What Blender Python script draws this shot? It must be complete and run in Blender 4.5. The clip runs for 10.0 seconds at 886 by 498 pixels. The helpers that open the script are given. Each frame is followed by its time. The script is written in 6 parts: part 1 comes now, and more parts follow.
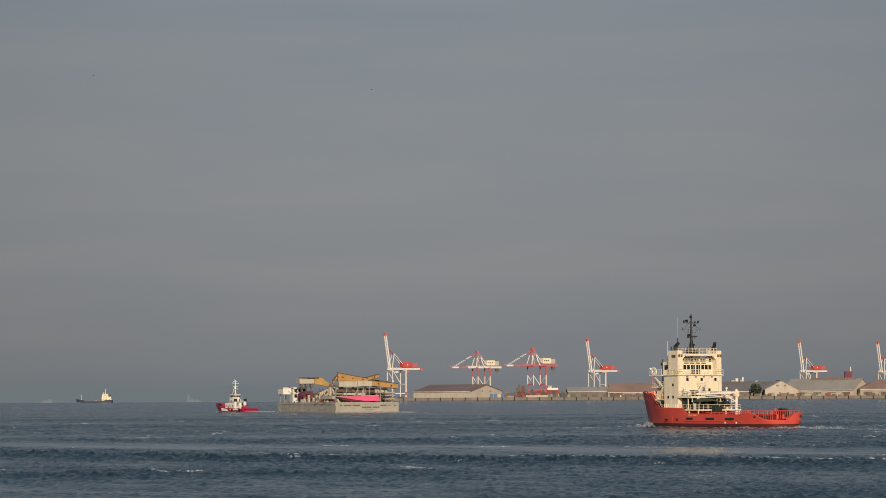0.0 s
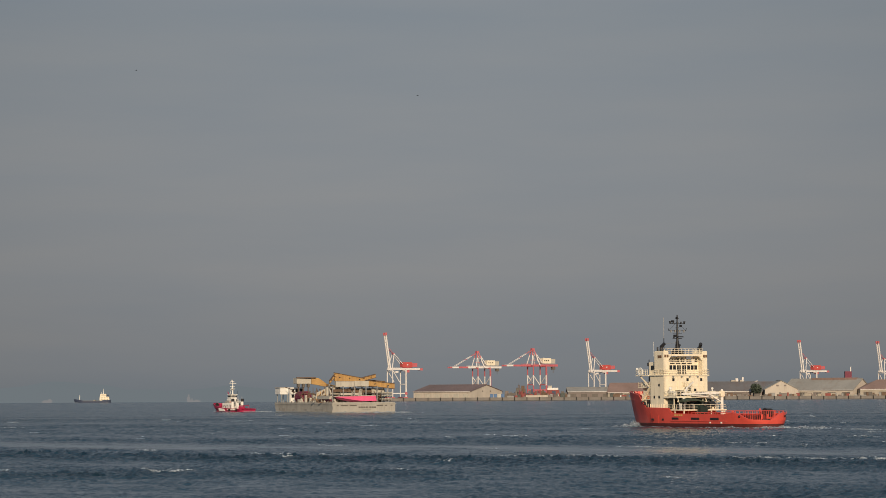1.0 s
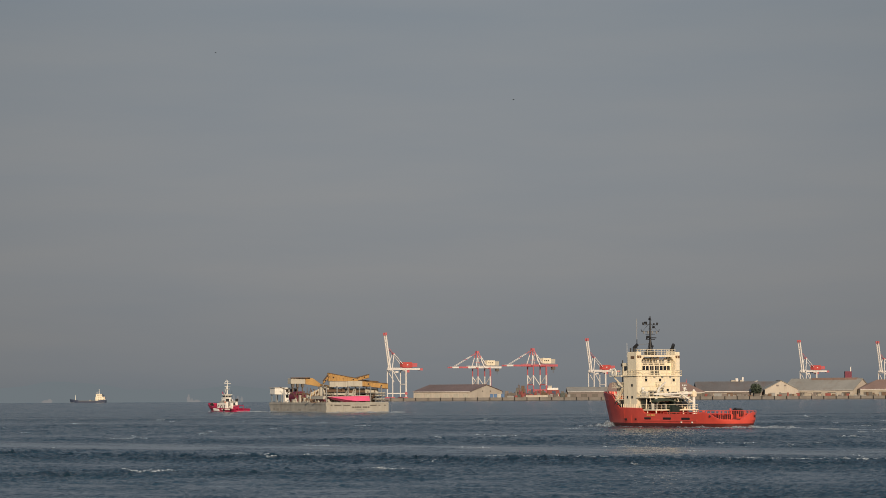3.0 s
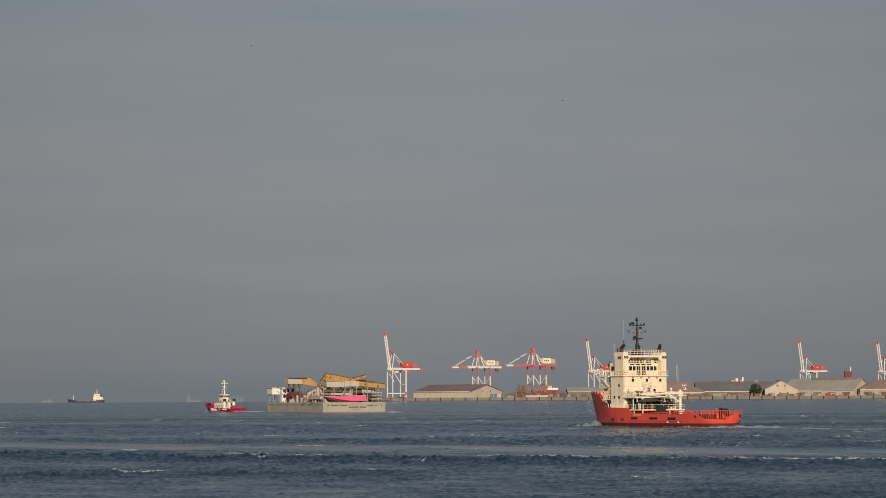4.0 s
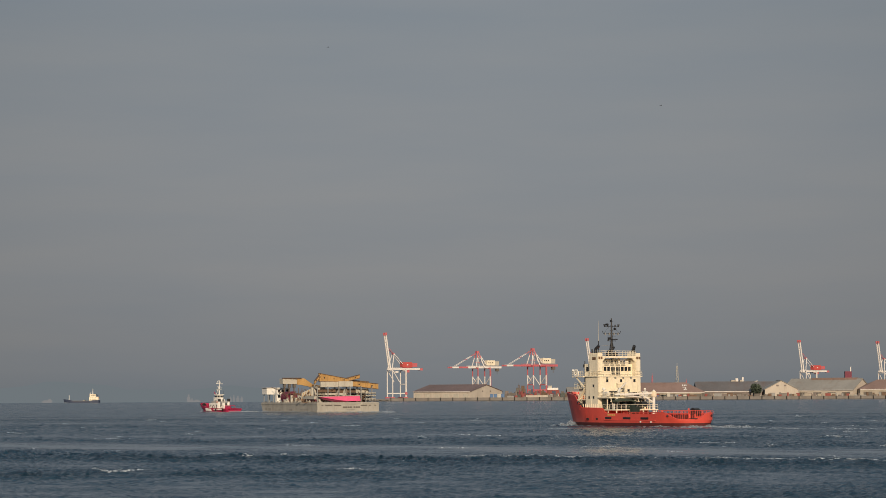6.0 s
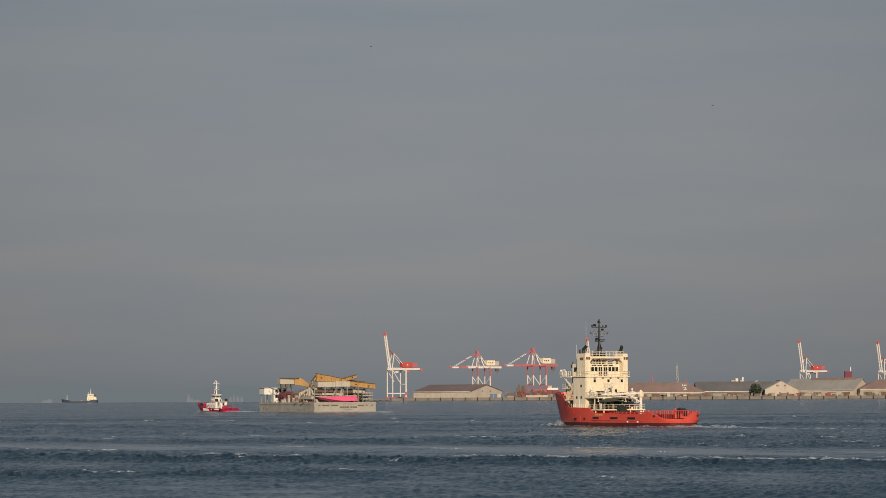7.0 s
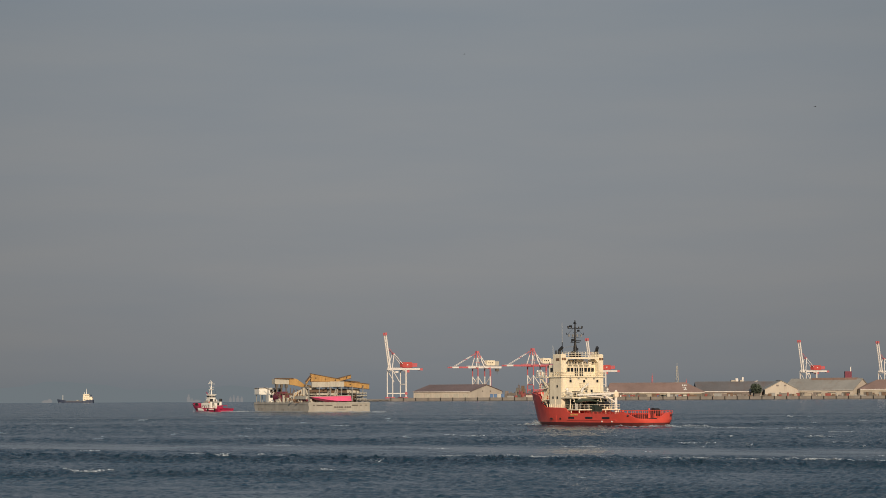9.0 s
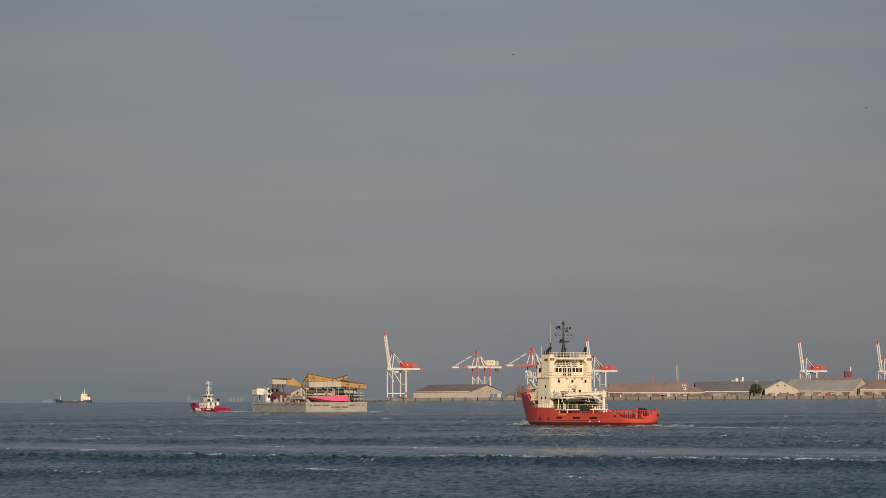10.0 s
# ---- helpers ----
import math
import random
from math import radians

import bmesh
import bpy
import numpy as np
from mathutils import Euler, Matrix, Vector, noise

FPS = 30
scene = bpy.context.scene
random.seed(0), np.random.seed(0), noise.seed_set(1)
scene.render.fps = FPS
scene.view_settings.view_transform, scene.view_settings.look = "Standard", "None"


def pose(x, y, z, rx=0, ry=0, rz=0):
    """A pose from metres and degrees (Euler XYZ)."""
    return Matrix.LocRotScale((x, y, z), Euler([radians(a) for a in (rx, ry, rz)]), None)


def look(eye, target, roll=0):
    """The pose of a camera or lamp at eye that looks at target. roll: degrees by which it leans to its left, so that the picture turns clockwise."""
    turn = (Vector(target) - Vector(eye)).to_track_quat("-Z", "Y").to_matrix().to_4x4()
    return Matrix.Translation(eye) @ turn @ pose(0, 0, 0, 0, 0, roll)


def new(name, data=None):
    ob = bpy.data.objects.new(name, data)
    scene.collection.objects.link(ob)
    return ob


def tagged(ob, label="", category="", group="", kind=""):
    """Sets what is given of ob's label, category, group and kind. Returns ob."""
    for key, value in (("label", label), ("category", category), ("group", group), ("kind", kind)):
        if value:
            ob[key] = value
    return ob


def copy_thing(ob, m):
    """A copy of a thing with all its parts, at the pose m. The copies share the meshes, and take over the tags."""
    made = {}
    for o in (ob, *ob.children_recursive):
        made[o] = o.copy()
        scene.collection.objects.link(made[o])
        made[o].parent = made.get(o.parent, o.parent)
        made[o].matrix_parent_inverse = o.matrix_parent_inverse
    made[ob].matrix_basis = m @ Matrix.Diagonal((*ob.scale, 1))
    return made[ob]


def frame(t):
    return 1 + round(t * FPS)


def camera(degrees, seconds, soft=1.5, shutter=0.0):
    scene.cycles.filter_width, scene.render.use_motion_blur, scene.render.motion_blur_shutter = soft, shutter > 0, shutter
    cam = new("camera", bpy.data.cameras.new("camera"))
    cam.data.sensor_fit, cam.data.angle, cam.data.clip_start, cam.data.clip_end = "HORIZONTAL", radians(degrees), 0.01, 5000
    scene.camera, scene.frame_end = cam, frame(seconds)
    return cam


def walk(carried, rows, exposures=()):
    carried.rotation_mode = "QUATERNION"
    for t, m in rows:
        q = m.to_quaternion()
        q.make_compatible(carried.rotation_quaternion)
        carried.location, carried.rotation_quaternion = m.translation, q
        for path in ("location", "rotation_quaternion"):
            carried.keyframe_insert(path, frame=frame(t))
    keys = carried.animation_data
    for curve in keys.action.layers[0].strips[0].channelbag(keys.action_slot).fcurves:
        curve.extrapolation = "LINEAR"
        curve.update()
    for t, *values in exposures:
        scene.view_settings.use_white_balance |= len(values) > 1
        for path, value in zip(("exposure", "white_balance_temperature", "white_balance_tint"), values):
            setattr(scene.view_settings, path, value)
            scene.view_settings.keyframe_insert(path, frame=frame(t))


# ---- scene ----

# ---------------- camera ----------------
cam = camera(20.0, 10.0, soft=0.8)
EYE = 6.3
CAM = Matrix.Translation((0, 0, EYE)) @ pose(0, 0, 0, 90 + 3.387, 0, 0) @ pose(0, 0, 0, 0, 0, -0.286)
walk(cam, [(0, CAM), (10, CAM)], exposures=[(0, 0.0), (10, 0.0)])

# ---------------- light ----------------
SUN_AZ, SUN_EL = 2.0, 19.0          # degrees to the right of straight behind the camera, and above the sea
sun = new("sun", bpy.data.lights.new("sun", "SUN"))
sun.data.energy, sun.data.angle, sun.data.color = 3.6, radians(0.6), (1.0, 0.80, 0.58)
to_sun = Vector((math.sin(radians(SUN_AZ)) * math.cos(radians(SUN_EL)),
                 -math.cos(radians(SUN_AZ)) * math.cos(radians(SUN_EL)), math.sin(radians(SUN_EL))))
sun.matrix_world = look(to_sun * 100, (0, 0, 0))


def make_world():
    w = bpy.data.worlds.new("sky")
    scene.world = w
    w.use_nodes = True
    n, l = w.node_tree.nodes, w.node_tree.links
    n.clear()
    out, bg = n.new("ShaderNodeOutputWorld"), n.new("ShaderNodeBackground")
    sky = n.new("ShaderNodeTexSky")
    sky.sky_type, sky.sun_disc = "NISHITA", False
    sky.sun_elevation, sky.sun_rotation = radians(SUN_EL), radians(180 - SUN_AZ)
    sky.dust_density = 4.0
    dim = n.new("ShaderNodeVectorMath"); dim.operation = "SCALE"; dim.inputs["Scale"].default_value = 0.03
    l.new(sky.outputs["Color"], dim.inputs[0])
    co = n.new("ShaderNodeTexCoord")
    sep = n.new("ShaderNodeSeparateXYZ"); l.new(co.outputs["Generated"], sep.inputs[0])
    # grey cloud deck: colour by height over the horizon
    ramp = n.new("ShaderNodeValToRGB")
    l.new(sep.outputs["Z"], ramp.inputs["Fac"])
    r = ramp.color_ramp
    r.elements[0].position, r.elements[0].color = 0.0, (0.180, 0.198, 0.215, 1)
    r.elements[1].position, r.elements[1].color = 1.0, (0.32, 0.40, 0.50, 1)
    for p, c in ((0.012, (0.214, 0.225, 0.236, 1)), (0.05, (0.256, 0.262, 0.270, 1)), (0.09, (0.262, 0.273, 0.286, 1)), (0.15, (0.244, 0.266, 0.288, 1)), (0.4, (0.27, 0.32, 0.39, 1))):
        e = r.elements.new(p); e.color = c
    # long flat cloud streaks, slightly warm
    mp = n.new("ShaderNodeMapping"); mp.inputs["Scale"].default_value = (5.0, 5.0, 34.0)
    mp.inputs["Rotation"].default_value = (0.0, radians(4), 0.0)
    l.new(co.outputs["Generated"], mp.inputs["Vector"])
    nz = n.new("ShaderNodeTexNoise"); nz.inputs["Scale"].default_value = 1.6; nz.inputs["Detail"].default_value = 5.0
    nz.inputs["Roughness"].default_value = 0.5
    l.new(mp.outputs["Vector"], nz.inputs["Vector"])
    st = n.new("ShaderNodeValToRGB"); l.new(nz.outputs["Fac"], st.inputs["Fac"])
    st.color_ramp.elements[0].position, st.color_ramp.elements[0].color = 0.3, (0.948, 0.98, 1.015, 1)
    st.color_ramp.elements[1].position, st.color_ramp.elements[1].color = 0.72, (1.052, 1.04, 1.032, 1)
    mul = n.new("ShaderNodeMix"); mul.data_type, mul.blend_type = "RGBA", "MULTIPLY"; mul.inputs[0].default_value = 1.0
    l.new(ramp.outputs["Color"], mul.inputs[6]); l.new(st.outputs["Color"], mul.inputs[7])
    # lens falloff put into the sky's colour: it darkens to both sides
    sq = n.new("ShaderNodeMath"); sq.operation = "MULTIPLY"
    l.new(sep.outputs["X"], sq.inputs[0]); l.new(sep.outputs["X"], sq.inputs[1])
    fall = n.new("ShaderNodeMapRange"); l.new(sq.outputs[0], fall.inputs["Value"])
    fall.inputs["From Max"].default_value, fall.inputs["To Min"].default_value, fall.inputs["To Max"].default_value = 0.05, 1.02, 0.86
    side = n.new("ShaderNodeVectorMath"); side.operation = "SCALE"
    l.new(mul.outputs[2], side.inputs[0]); l.new(fall.outputs[0], side.inputs["Scale"])
    mix = n.new("ShaderNodeMix"); mix.data_type = "RGBA"; mix.inputs[0].default_value = 0.88
    l.new(dim.outputs[0], mix.inputs[6]); l.new(side.outputs[0], mix.inputs[7])
    l.new(mix.outputs[2], bg.inputs["Color"])
    bg.inputs["Strength"].default_value = 1.0
    l.new(bg.outputs[0], out.inputs["Surface"])


make_world()


# ---------------- materials ----------------
def paint(name, color, rough=0.5, vary=0.12, scale=0.8, rust=0.0, metal=0.0, streak=1.0, bump=0.0):
    """Painted or weathered surface: broad and fine variation, and rust or dirt running down it."""
    m = bpy.data.materials.new(name)
    m.use_nodes = True
    n, l = m.node_tree.nodes, m.node_tree.links
    b = n["Principled BSDF"]
    co = n.new("ShaderNodeTexCoord")
    mp = n.new("ShaderNodeMapping"); l.new(co.outputs["Object"], mp.inputs["Vector"])
    mp.inputs["Scale"].default_value = (1, 1, 0.35 * streak)
    a = n.new("ShaderNodeTexNoise"); a.inputs["Scale"].default_value = scale; a.inputs["Detail"].default_value = 6
    f = n.new("ShaderNodeTexNoise"); f.inputs["Scale"].default_value = scale * 9; f.inputs["Detail"].default_value = 3
    l.new(mp.outputs[0], a.inputs["Vector"]); l.new(mp.outputs[0], f.inputs["Vector"])
    add = n.new("ShaderNodeMath"); add.operation = "MULTIPLY_ADD"; add.inputs[1].default_value = 0.4
    l.new(f.outputs["Fac"], add.inputs[0]); l.new(a.outputs["Fac"], add.inputs[2])
    ramp = n.new("ShaderNodeValToRGB"); l.new(add.outputs[0], ramp.inputs["Fac"])
    lo, hi = [c * (1 - vary) for c in color], [min(1, c * (1 + vary)) for c in color]
    ramp.color_ramp.elements[0].position, ramp.color_ramp.elements[0].color = 0.45, (*lo, 1)
    ramp.color_ramp.elements[1].position, ramp.color_ramp.elements[1].color = 0.95, (*hi, 1)
    last = ramp.outputs["Color"]
    if rust:
        mr = n.new("ShaderNodeMapping"); l.new(co.outputs["Object"], mr.inputs["Vector"])
        mr.inputs["Scale"].default_value = (1.3, 1.3, 0.16)
        s = n.new("ShaderNodeTexNoise"); s.inputs["Scale"].default_value = scale * 2.2; s.inputs["Detail"].default_value = 7
        l.new(mr.outputs[0], s.inputs["Vector"])
        rr = n.new("ShaderNodeValToRGB"); l.new(s.outputs["Fac"], rr.inputs["Fac"])
        rr.color_ramp.elements[0].position, rr.color_ramp.elements[0].color = 0.55, (0, 0, 0, 1)
        rr.color_ramp.elements[1].position, rr.color_ramp.elements[1].color = 0.78, (rust, rust, rust, 1)
        mx = n.new("ShaderNodeMix"); mx.data_type = "RGBA"
        l.new(rr.outputs["Color"], mx.inputs[0]); l.new(last, mx.inputs[6]); mx.inputs[7].default_value = (0.16, 0.075, 0.035, 1)
        last = mx.outputs[2]
    l.new(last, b.inputs["Base Color"])
    b.inputs["Roughness"].default_value, b.inputs["Metallic"].default_value = rough, metal
    if bump:
        bp = n.new("ShaderNodeBump"); bp.inputs["Strength"].default_value = bump; bp.inputs["Distance"].default_value = 0.05
        l.new(add.outputs[0], bp.inputs["Height"]); l.new(bp.outputs[0], b.inputs["Normal"])
    return m


def sea_material():
    m = bpy.data.materials.new("sea_water")
    m.use_nodes = True
    n, l = m.node_tree.nodes, m.node_tree.links
    b = n["Principled BSDF"]
    b.inputs["Base Color"].default_value = (0.013, 0.044, 0.072, 1)
    b.inputs["IOR"].default_value = 1.33
    co = n.new("ShaderNodeTexCoord")

    def tex(sx, sy, scale, detail, rough=0.55):
        mp = n.new("ShaderNodeMapping"); mp.inputs["Scale"].default_value = (sx, sy, 1)
        l.new(co.outputs["Object"], mp.inputs["Vector"])
        t = n.new("ShaderNodeTexNoise"); t.inputs["Scale"].default_value = scale
        t.inputs["Detail"].default_value = detail; t.inputs["Roughness"].default_value = rough
        l.new(mp.outputs[0], t.inputs["Vector"])
        return t.outputs["Fac"]
    # rough and slick water by the sheet's own chop
    chop = n.new("ShaderNodeAttribute"); chop.attribute_name = "chop"
    lanes = tex(0.012, 0.06, 1.0, 5, 0.6)
    amp = n.new("ShaderNodeMapRange"); l.new(lanes, amp.inputs["Value"])
    amp.inputs["From Min"].default_value, amp.inputs["From Max"].default_value = 0.38, 0.62
    amp.inputs["To Min"].default_value, amp.inputs["To Max"].default_value = 0.45, 1.0
    both = n.new("ShaderNodeMath"); both.operation = "MULTIPLY"
    l.new(amp.outputs[0], both.inputs[0]); l.new(chop.outputs["Fac"], both.inputs[1])
    waves = tex(0.6, 1.0, 1.0, 8, 0.72)
    mulh = n.new("ShaderNodeMath"); mulh.operation = "MULTIPLY"
    l.new(waves, mulh.inputs[0]); l.new(both.outputs[0], mulh.inputs[1])
    bp = n.new("ShaderNodeBump"); bp.inputs["Strength"].default_value = 1.0; bp.inputs["Distance"].default_value = 0.74
    l.new(mulh.outputs[0], bp.inputs["Height"]); l.new(bp.outputs[0], b.inputs["Normal"])
    b.inputs["Roughness"].default_value = 0.16
    return m


M = {
    "sea": sea_material(),
    "red_hull": paint("red_hull", (0.68, 0.088, 0.062), 0.38, 0.10, 0.35, rust=0.16),
    "boot": paint("dark_red_boot", (0.10, 0.022, 0.02), 0.6, 0.2, 0.6),
    "cream": paint("cream_paint", (0.84, 0.75, 0.57), 0.5, 0.07, 0.5, rust=0.32),
    "white": paint("white_paint", (0.78, 0.76, 0.70), 0.5, 0.06, 0.6, rust=0.12),
    "black": paint("black_paint", (0.018, 0.018, 0.02), 0.5, 0.2, 1.0),
    "glass": paint("dark_glass", (0.015, 0.018, 0.022), 0.08, 0.1, 1.0),
    "green": paint("dark_green_paint", (0.016, 0.03, 0.024), 0.5, 0.2, 0.8),
    "canvas": paint("green_canvas", (0.045, 0.062, 0.040), 0.85, 0.2, 1.2),
    "orange": paint("orange_paint", (0.75, 0.16, 0.04), 0.5, 0.1, 1.0),
    "rubber": paint("black_rubber", (0.015, 0.015, 0.015), 0.85, 0.2, 2.0),
    "barge": paint("barge_grey", (0.375, 0.355, 0.310), 0.8, 0.16, 0.22, rust=0.30, bump=0.3),
    "barge_dark": paint("barge_stained", (0.315, 0.30, 0.262), 0.85, 0.2, 0.3, rust=0.4),
    "yellow": paint("yellow_steel", (0.45, 0.265, 0.088), 0.6, 0.2, 0.3, rust=0.35),
    "pink": paint("pink_paint", (0.80, 0.11, 0.25), 0.5, 0.08, 0.3),
    "maroon": paint("maroon_paint", (0.15, 0.014, 0.04), 0.6, 0.15, 0.4),
    "scrap": paint("rusty_steel", (0.14, 0.09, 0.06), 0.8, 0.35, 0.5, rust=0.7),
    "panel": paint("grey_panel", (0.48, 0.45, 0.38), 0.7, 0.1, 0.3, rust=0.3),
    "tug_red": paint("tug_red", (0.40, 0.022, 0.075), 0.45, 0.12, 0.5),
    "navy": paint("navy_hull", (0.040, 0.056, 0.100), 0.6, 0.15, 0.2),
    "crane_white": paint("crane_white", (0.74, 0.70, 0.66), 0.55, 0.08, 0.1),
    # distance haze is mixed into this red, which pales it towards pink
    "crane_red": paint("crane_red", (0.52, 0.125, 0.14), 0.55, 0.1, 0.1),
    "concrete": paint("quay_concrete", (0.205, 0.188, 0.17), 0.9, 0.2, 0.06, rust=0.25),
    "concrete_dark": paint("wet_concrete", (0.09, 0.085, 0.08), 0.8, 0.25, 0.1),
    "wall_cream": paint("shed_wall_cream", (0.50, 0.445, 0.375), 0.85, 0.12, 0.05, rust=0.3),
    "roof_brown": paint("roof_brown", (0.235, 0.16, 0.135), 0.85, 0.16, 0.03, rust=0.3),
    "roof_plum": paint("roof_plum", (0.165, 0.12, 0.115), 0.85, 0.16, 0.03, rust=0.2),
    "roof_grey": paint("roof_grey", (0.13, 0.124, 0.126), 0.85, 0.15, 0.03, rust=0.3),
    "roof_pale": paint("roof_pale", (0.275, 0.265, 0.24), 0.85, 0.12, 0.03, rust=0.3),
    "shed_dark": paint("dark_bay_and_fittings", (0.13, 0.115, 0.10), 0.8, 0.2, 0.1),
    "brass": paint("faded_yellow", (0.65, 0.42, 0.12), 0.6, 0.1, 1.0),
    "grey": paint("grey_paint", (0.26, 0.26, 0.25), 0.6, 0.15, 0.6, rust=0.3),
    "louvre": paint("brown_louvre", (0.16, 0.09, 0.05), 0.7, 0.2, 1.5),
    "crane_house": paint("crane_house_red", (0.52, 0.085, 0.075), 0.5, 0.08, 0.1),
    "shed_grey": paint("shed_grey_wall", (0.20, 0.17, 0.155), 0.85, 0.15, 0.06, rust=0.3),
    "brick_red": paint("dull_red_box", (0.24, 0.055, 0.045), 0.7, 0.2, 0.2, rust=0.3),
    "shed_mid": paint("shed_dull_cream", (0.36, 0.32, 0.26), 0.85, 0.15, 0.06, rust=0.35),
    "foliage": paint("dark_foliage", (0.045, 0.062, 0.042), 0.7, 0.3, 0.5),
    "blue": paint("blue_box", (0.07, 0.15, 0.30), 0.6, 0.1, 0.2),
}


def foam_material():
    """Lacy froth: holes between the bubbles let the water through."""
    m = bpy.data.materials.new("foam")
    m.use_nodes = True
    n, l = m.node_tree.nodes, m.node_tree.links
    b = n["Principled BSDF"]
    b.inputs["Roughness"].default_value = 0.9
    co = n.new("ShaderNodeTexCoord")
    t = n.new("ShaderNodeTexNoise"); t.inputs["Scale"].default_value = 5.0; t.inputs["Detail"].default_value = 7; t.inputs["Roughness"].default_value = 0.7
    l.new(co.outputs["Object"], t.inputs["Vector"])
    c = n.new("ShaderNodeValToRGB"); l.new(t.outputs["Fac"], c.inputs["Fac"])
    c.color_ramp.elements[0].position, c.color_ramp.elements[0].color = 0.40, (0.30, 0.36, 0.40, 1)
    c.color_ramp.elements[1].position, c.color_ramp.elements[1].color = 0.62, (0.54, 0.60, 0.64, 1)
    l.new(c.outputs["Color"], b.inputs["Base Color"])
    g = n.new("ShaderNodeMapRange"); l.new(t.outputs["Fac"], g.inputs["Value"])
    g.inputs["From Min"].default_value, g.inputs["From Max"].default_value = 0.43, 0.68
    l.new(g.outputs[0], b.inputs["Alpha"])
    return m


# Distance haze painted as one flat glowing colour, with no lamp behind it.
def haze_glow_material(name, color):
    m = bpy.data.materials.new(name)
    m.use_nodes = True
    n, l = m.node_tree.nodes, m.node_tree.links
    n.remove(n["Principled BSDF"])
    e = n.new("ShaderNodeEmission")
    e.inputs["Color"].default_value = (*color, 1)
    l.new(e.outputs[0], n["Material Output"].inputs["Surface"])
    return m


M["foam"] = foam_material()
M["hill"] = haze_glow_material("hills_in_haze_glow", (0.156, 0.180, 0.194))
M["far_haze"] = haze_glow_material("far_walls_in_haze_glow", (0.225, 0.222, 0.222))


# ---------------- building helpers ----------------
def part(name, bm, material, parent=None, label="", smooth=False):
    me = bpy.data.meshes.new(name)
    bmesh.ops.recalc_face_normals(bm, faces=bm.faces)
    for f in bm.faces:
        f.smooth = smooth
    bm.to_mesh(me)
    bm.free()
    me.materials.append(M[material])
    ob = new(name, me)
    if parent:
        ob.parent = parent
    if label:
        ob["label"] = label
    return ob


def thing(name, label, category, group="", kind=""):
    return tagged(new(name), label, category, group, kind)


def box(x0, x1, y0, y1, z0, z1, bm=None, bevel=0.0):
    own = bmesh.new()
    bmesh.ops.create_cube(own, size=1.0)
    for v in own.verts:
        v.co = Vector(((x0 + x1) / 2 + v.co.x * (x1 - x0), (y0 + y1) / 2 + v.co.y * (y1 - y0), (z0 + z1) / 2 + v.co.z * (z1 - z0)))
    if bevel:
        bmesh.ops.bevel(own, geom=own.edges[:], offset=bevel, segments=2, affect="EDGES")
    return merge(bm, own)


def merge(bm, own):
    if bm is None:
        return own
    me = bpy.data.meshes.new("tmp")
    own.to_mesh(me)
    own.free()
    bm.from_mesh(me)
    bpy.data.meshes.remove(me)
    return bm


def rod(p, q, r, bm=None, sides=6, r2=None):
    """A round bar from p to q."""
    own = bmesh.new()
    p, q = Vector(p), Vector(q)
    d = q - p
    bmesh.ops.create_cone(own, cap_ends=True, segments=sides, radius1=r, radius2=r if r2 is None else r2, depth=d.length)
    own.transform(Matrix.Translation((p + q) / 2) @ d.to_track_quat("Z", "Y").to_matrix().to_4x4())
    return merge(bm, own)


def beam(p, q, w, h, bm=None):
    """A square-edged bar from p to q, w across and h high."""
    own = bmesh.new()
    p, q = Vector(p), Vector(q)
    d = q - p
    bmesh.ops.create_cube(own, size=1.0)
    own.transform(Matrix.Translation((p + q) / 2) @ d.to_track_quat("X", "Z").to_matrix().to_4x4() @ Matrix.Diagonal((d.length, w, h, 1)))
    return merge(bm, own)


def prism(outline, y0, y1, bm=None, axis="y"):
    """A plate with an outline in x and z, from y0 to y1 (axis y), or in x and y from z0 to z1 (axis z), or in y and z (axis x)."""
    own = bmesh.new()
    put = {"y": lambda a, b, c: (a, c, b), "z": lambda a, b, c: (a, b, c), "x": lambda a, b, c: (c, a, b)}[axis]
    lo = [own.verts.new(put(a, b, y0)) for a, b in outline]
    hi = [own.verts.new(put(a, b, y1)) for a, b in outline]
    own.faces.new(lo)
    own.faces.new(hi[::-1])
    for i in range(len(lo)):
        j = (i + 1) % len(lo)
        own.faces.new((lo[i], hi[i], hi[j], lo[j]))
    return merge(bm, own)


def loft(rings, bm=None, caps=True):
    own = bmesh.new()
    rows = [[own.verts.new(p) for p in ring] for ring in rings]
    k = len(rows[0])
    for a, b in zip(rows, rows[1:]):
        for i in range(k):
            j = (i + 1) % k
            own.faces.new((a[i], a[j], b[j], b[i]))
    if caps:
        own.faces.new(rows[0])
        own.faces.new(rows[-1][::-1])
    return merge(bm, own)


def hull(stations, thick=0.25, boot=0.85):
    """A hull with bulwarks. Stations from stern to bow: x, half beam at the water, half beam at the rail, height of the rail, height of the deck, lean of the rail forward."""
    rings = []
    for x, bw, bt, zt, zd, lean in stations:
        bi = max(bt - thick, 0.02)
        zi = min(zd, zt - 0.02)
        up = [(x, 0.0, -2.0), (x, bw * 0.8, -2.0), (x, bw * 0.97, -0.9), (x, bw, boot),
              (x + lean * 0.5, (bw + bt) / 2 * 1.0, zt * 0.5), (x + lean, bt, zt), (x + lean, bi, zt), (x + lean * 0.8, bi, zi)]
        rings.append(up + [(a, -b, c) for a, b, c in up[:0:-1]])
    return loft(rings)


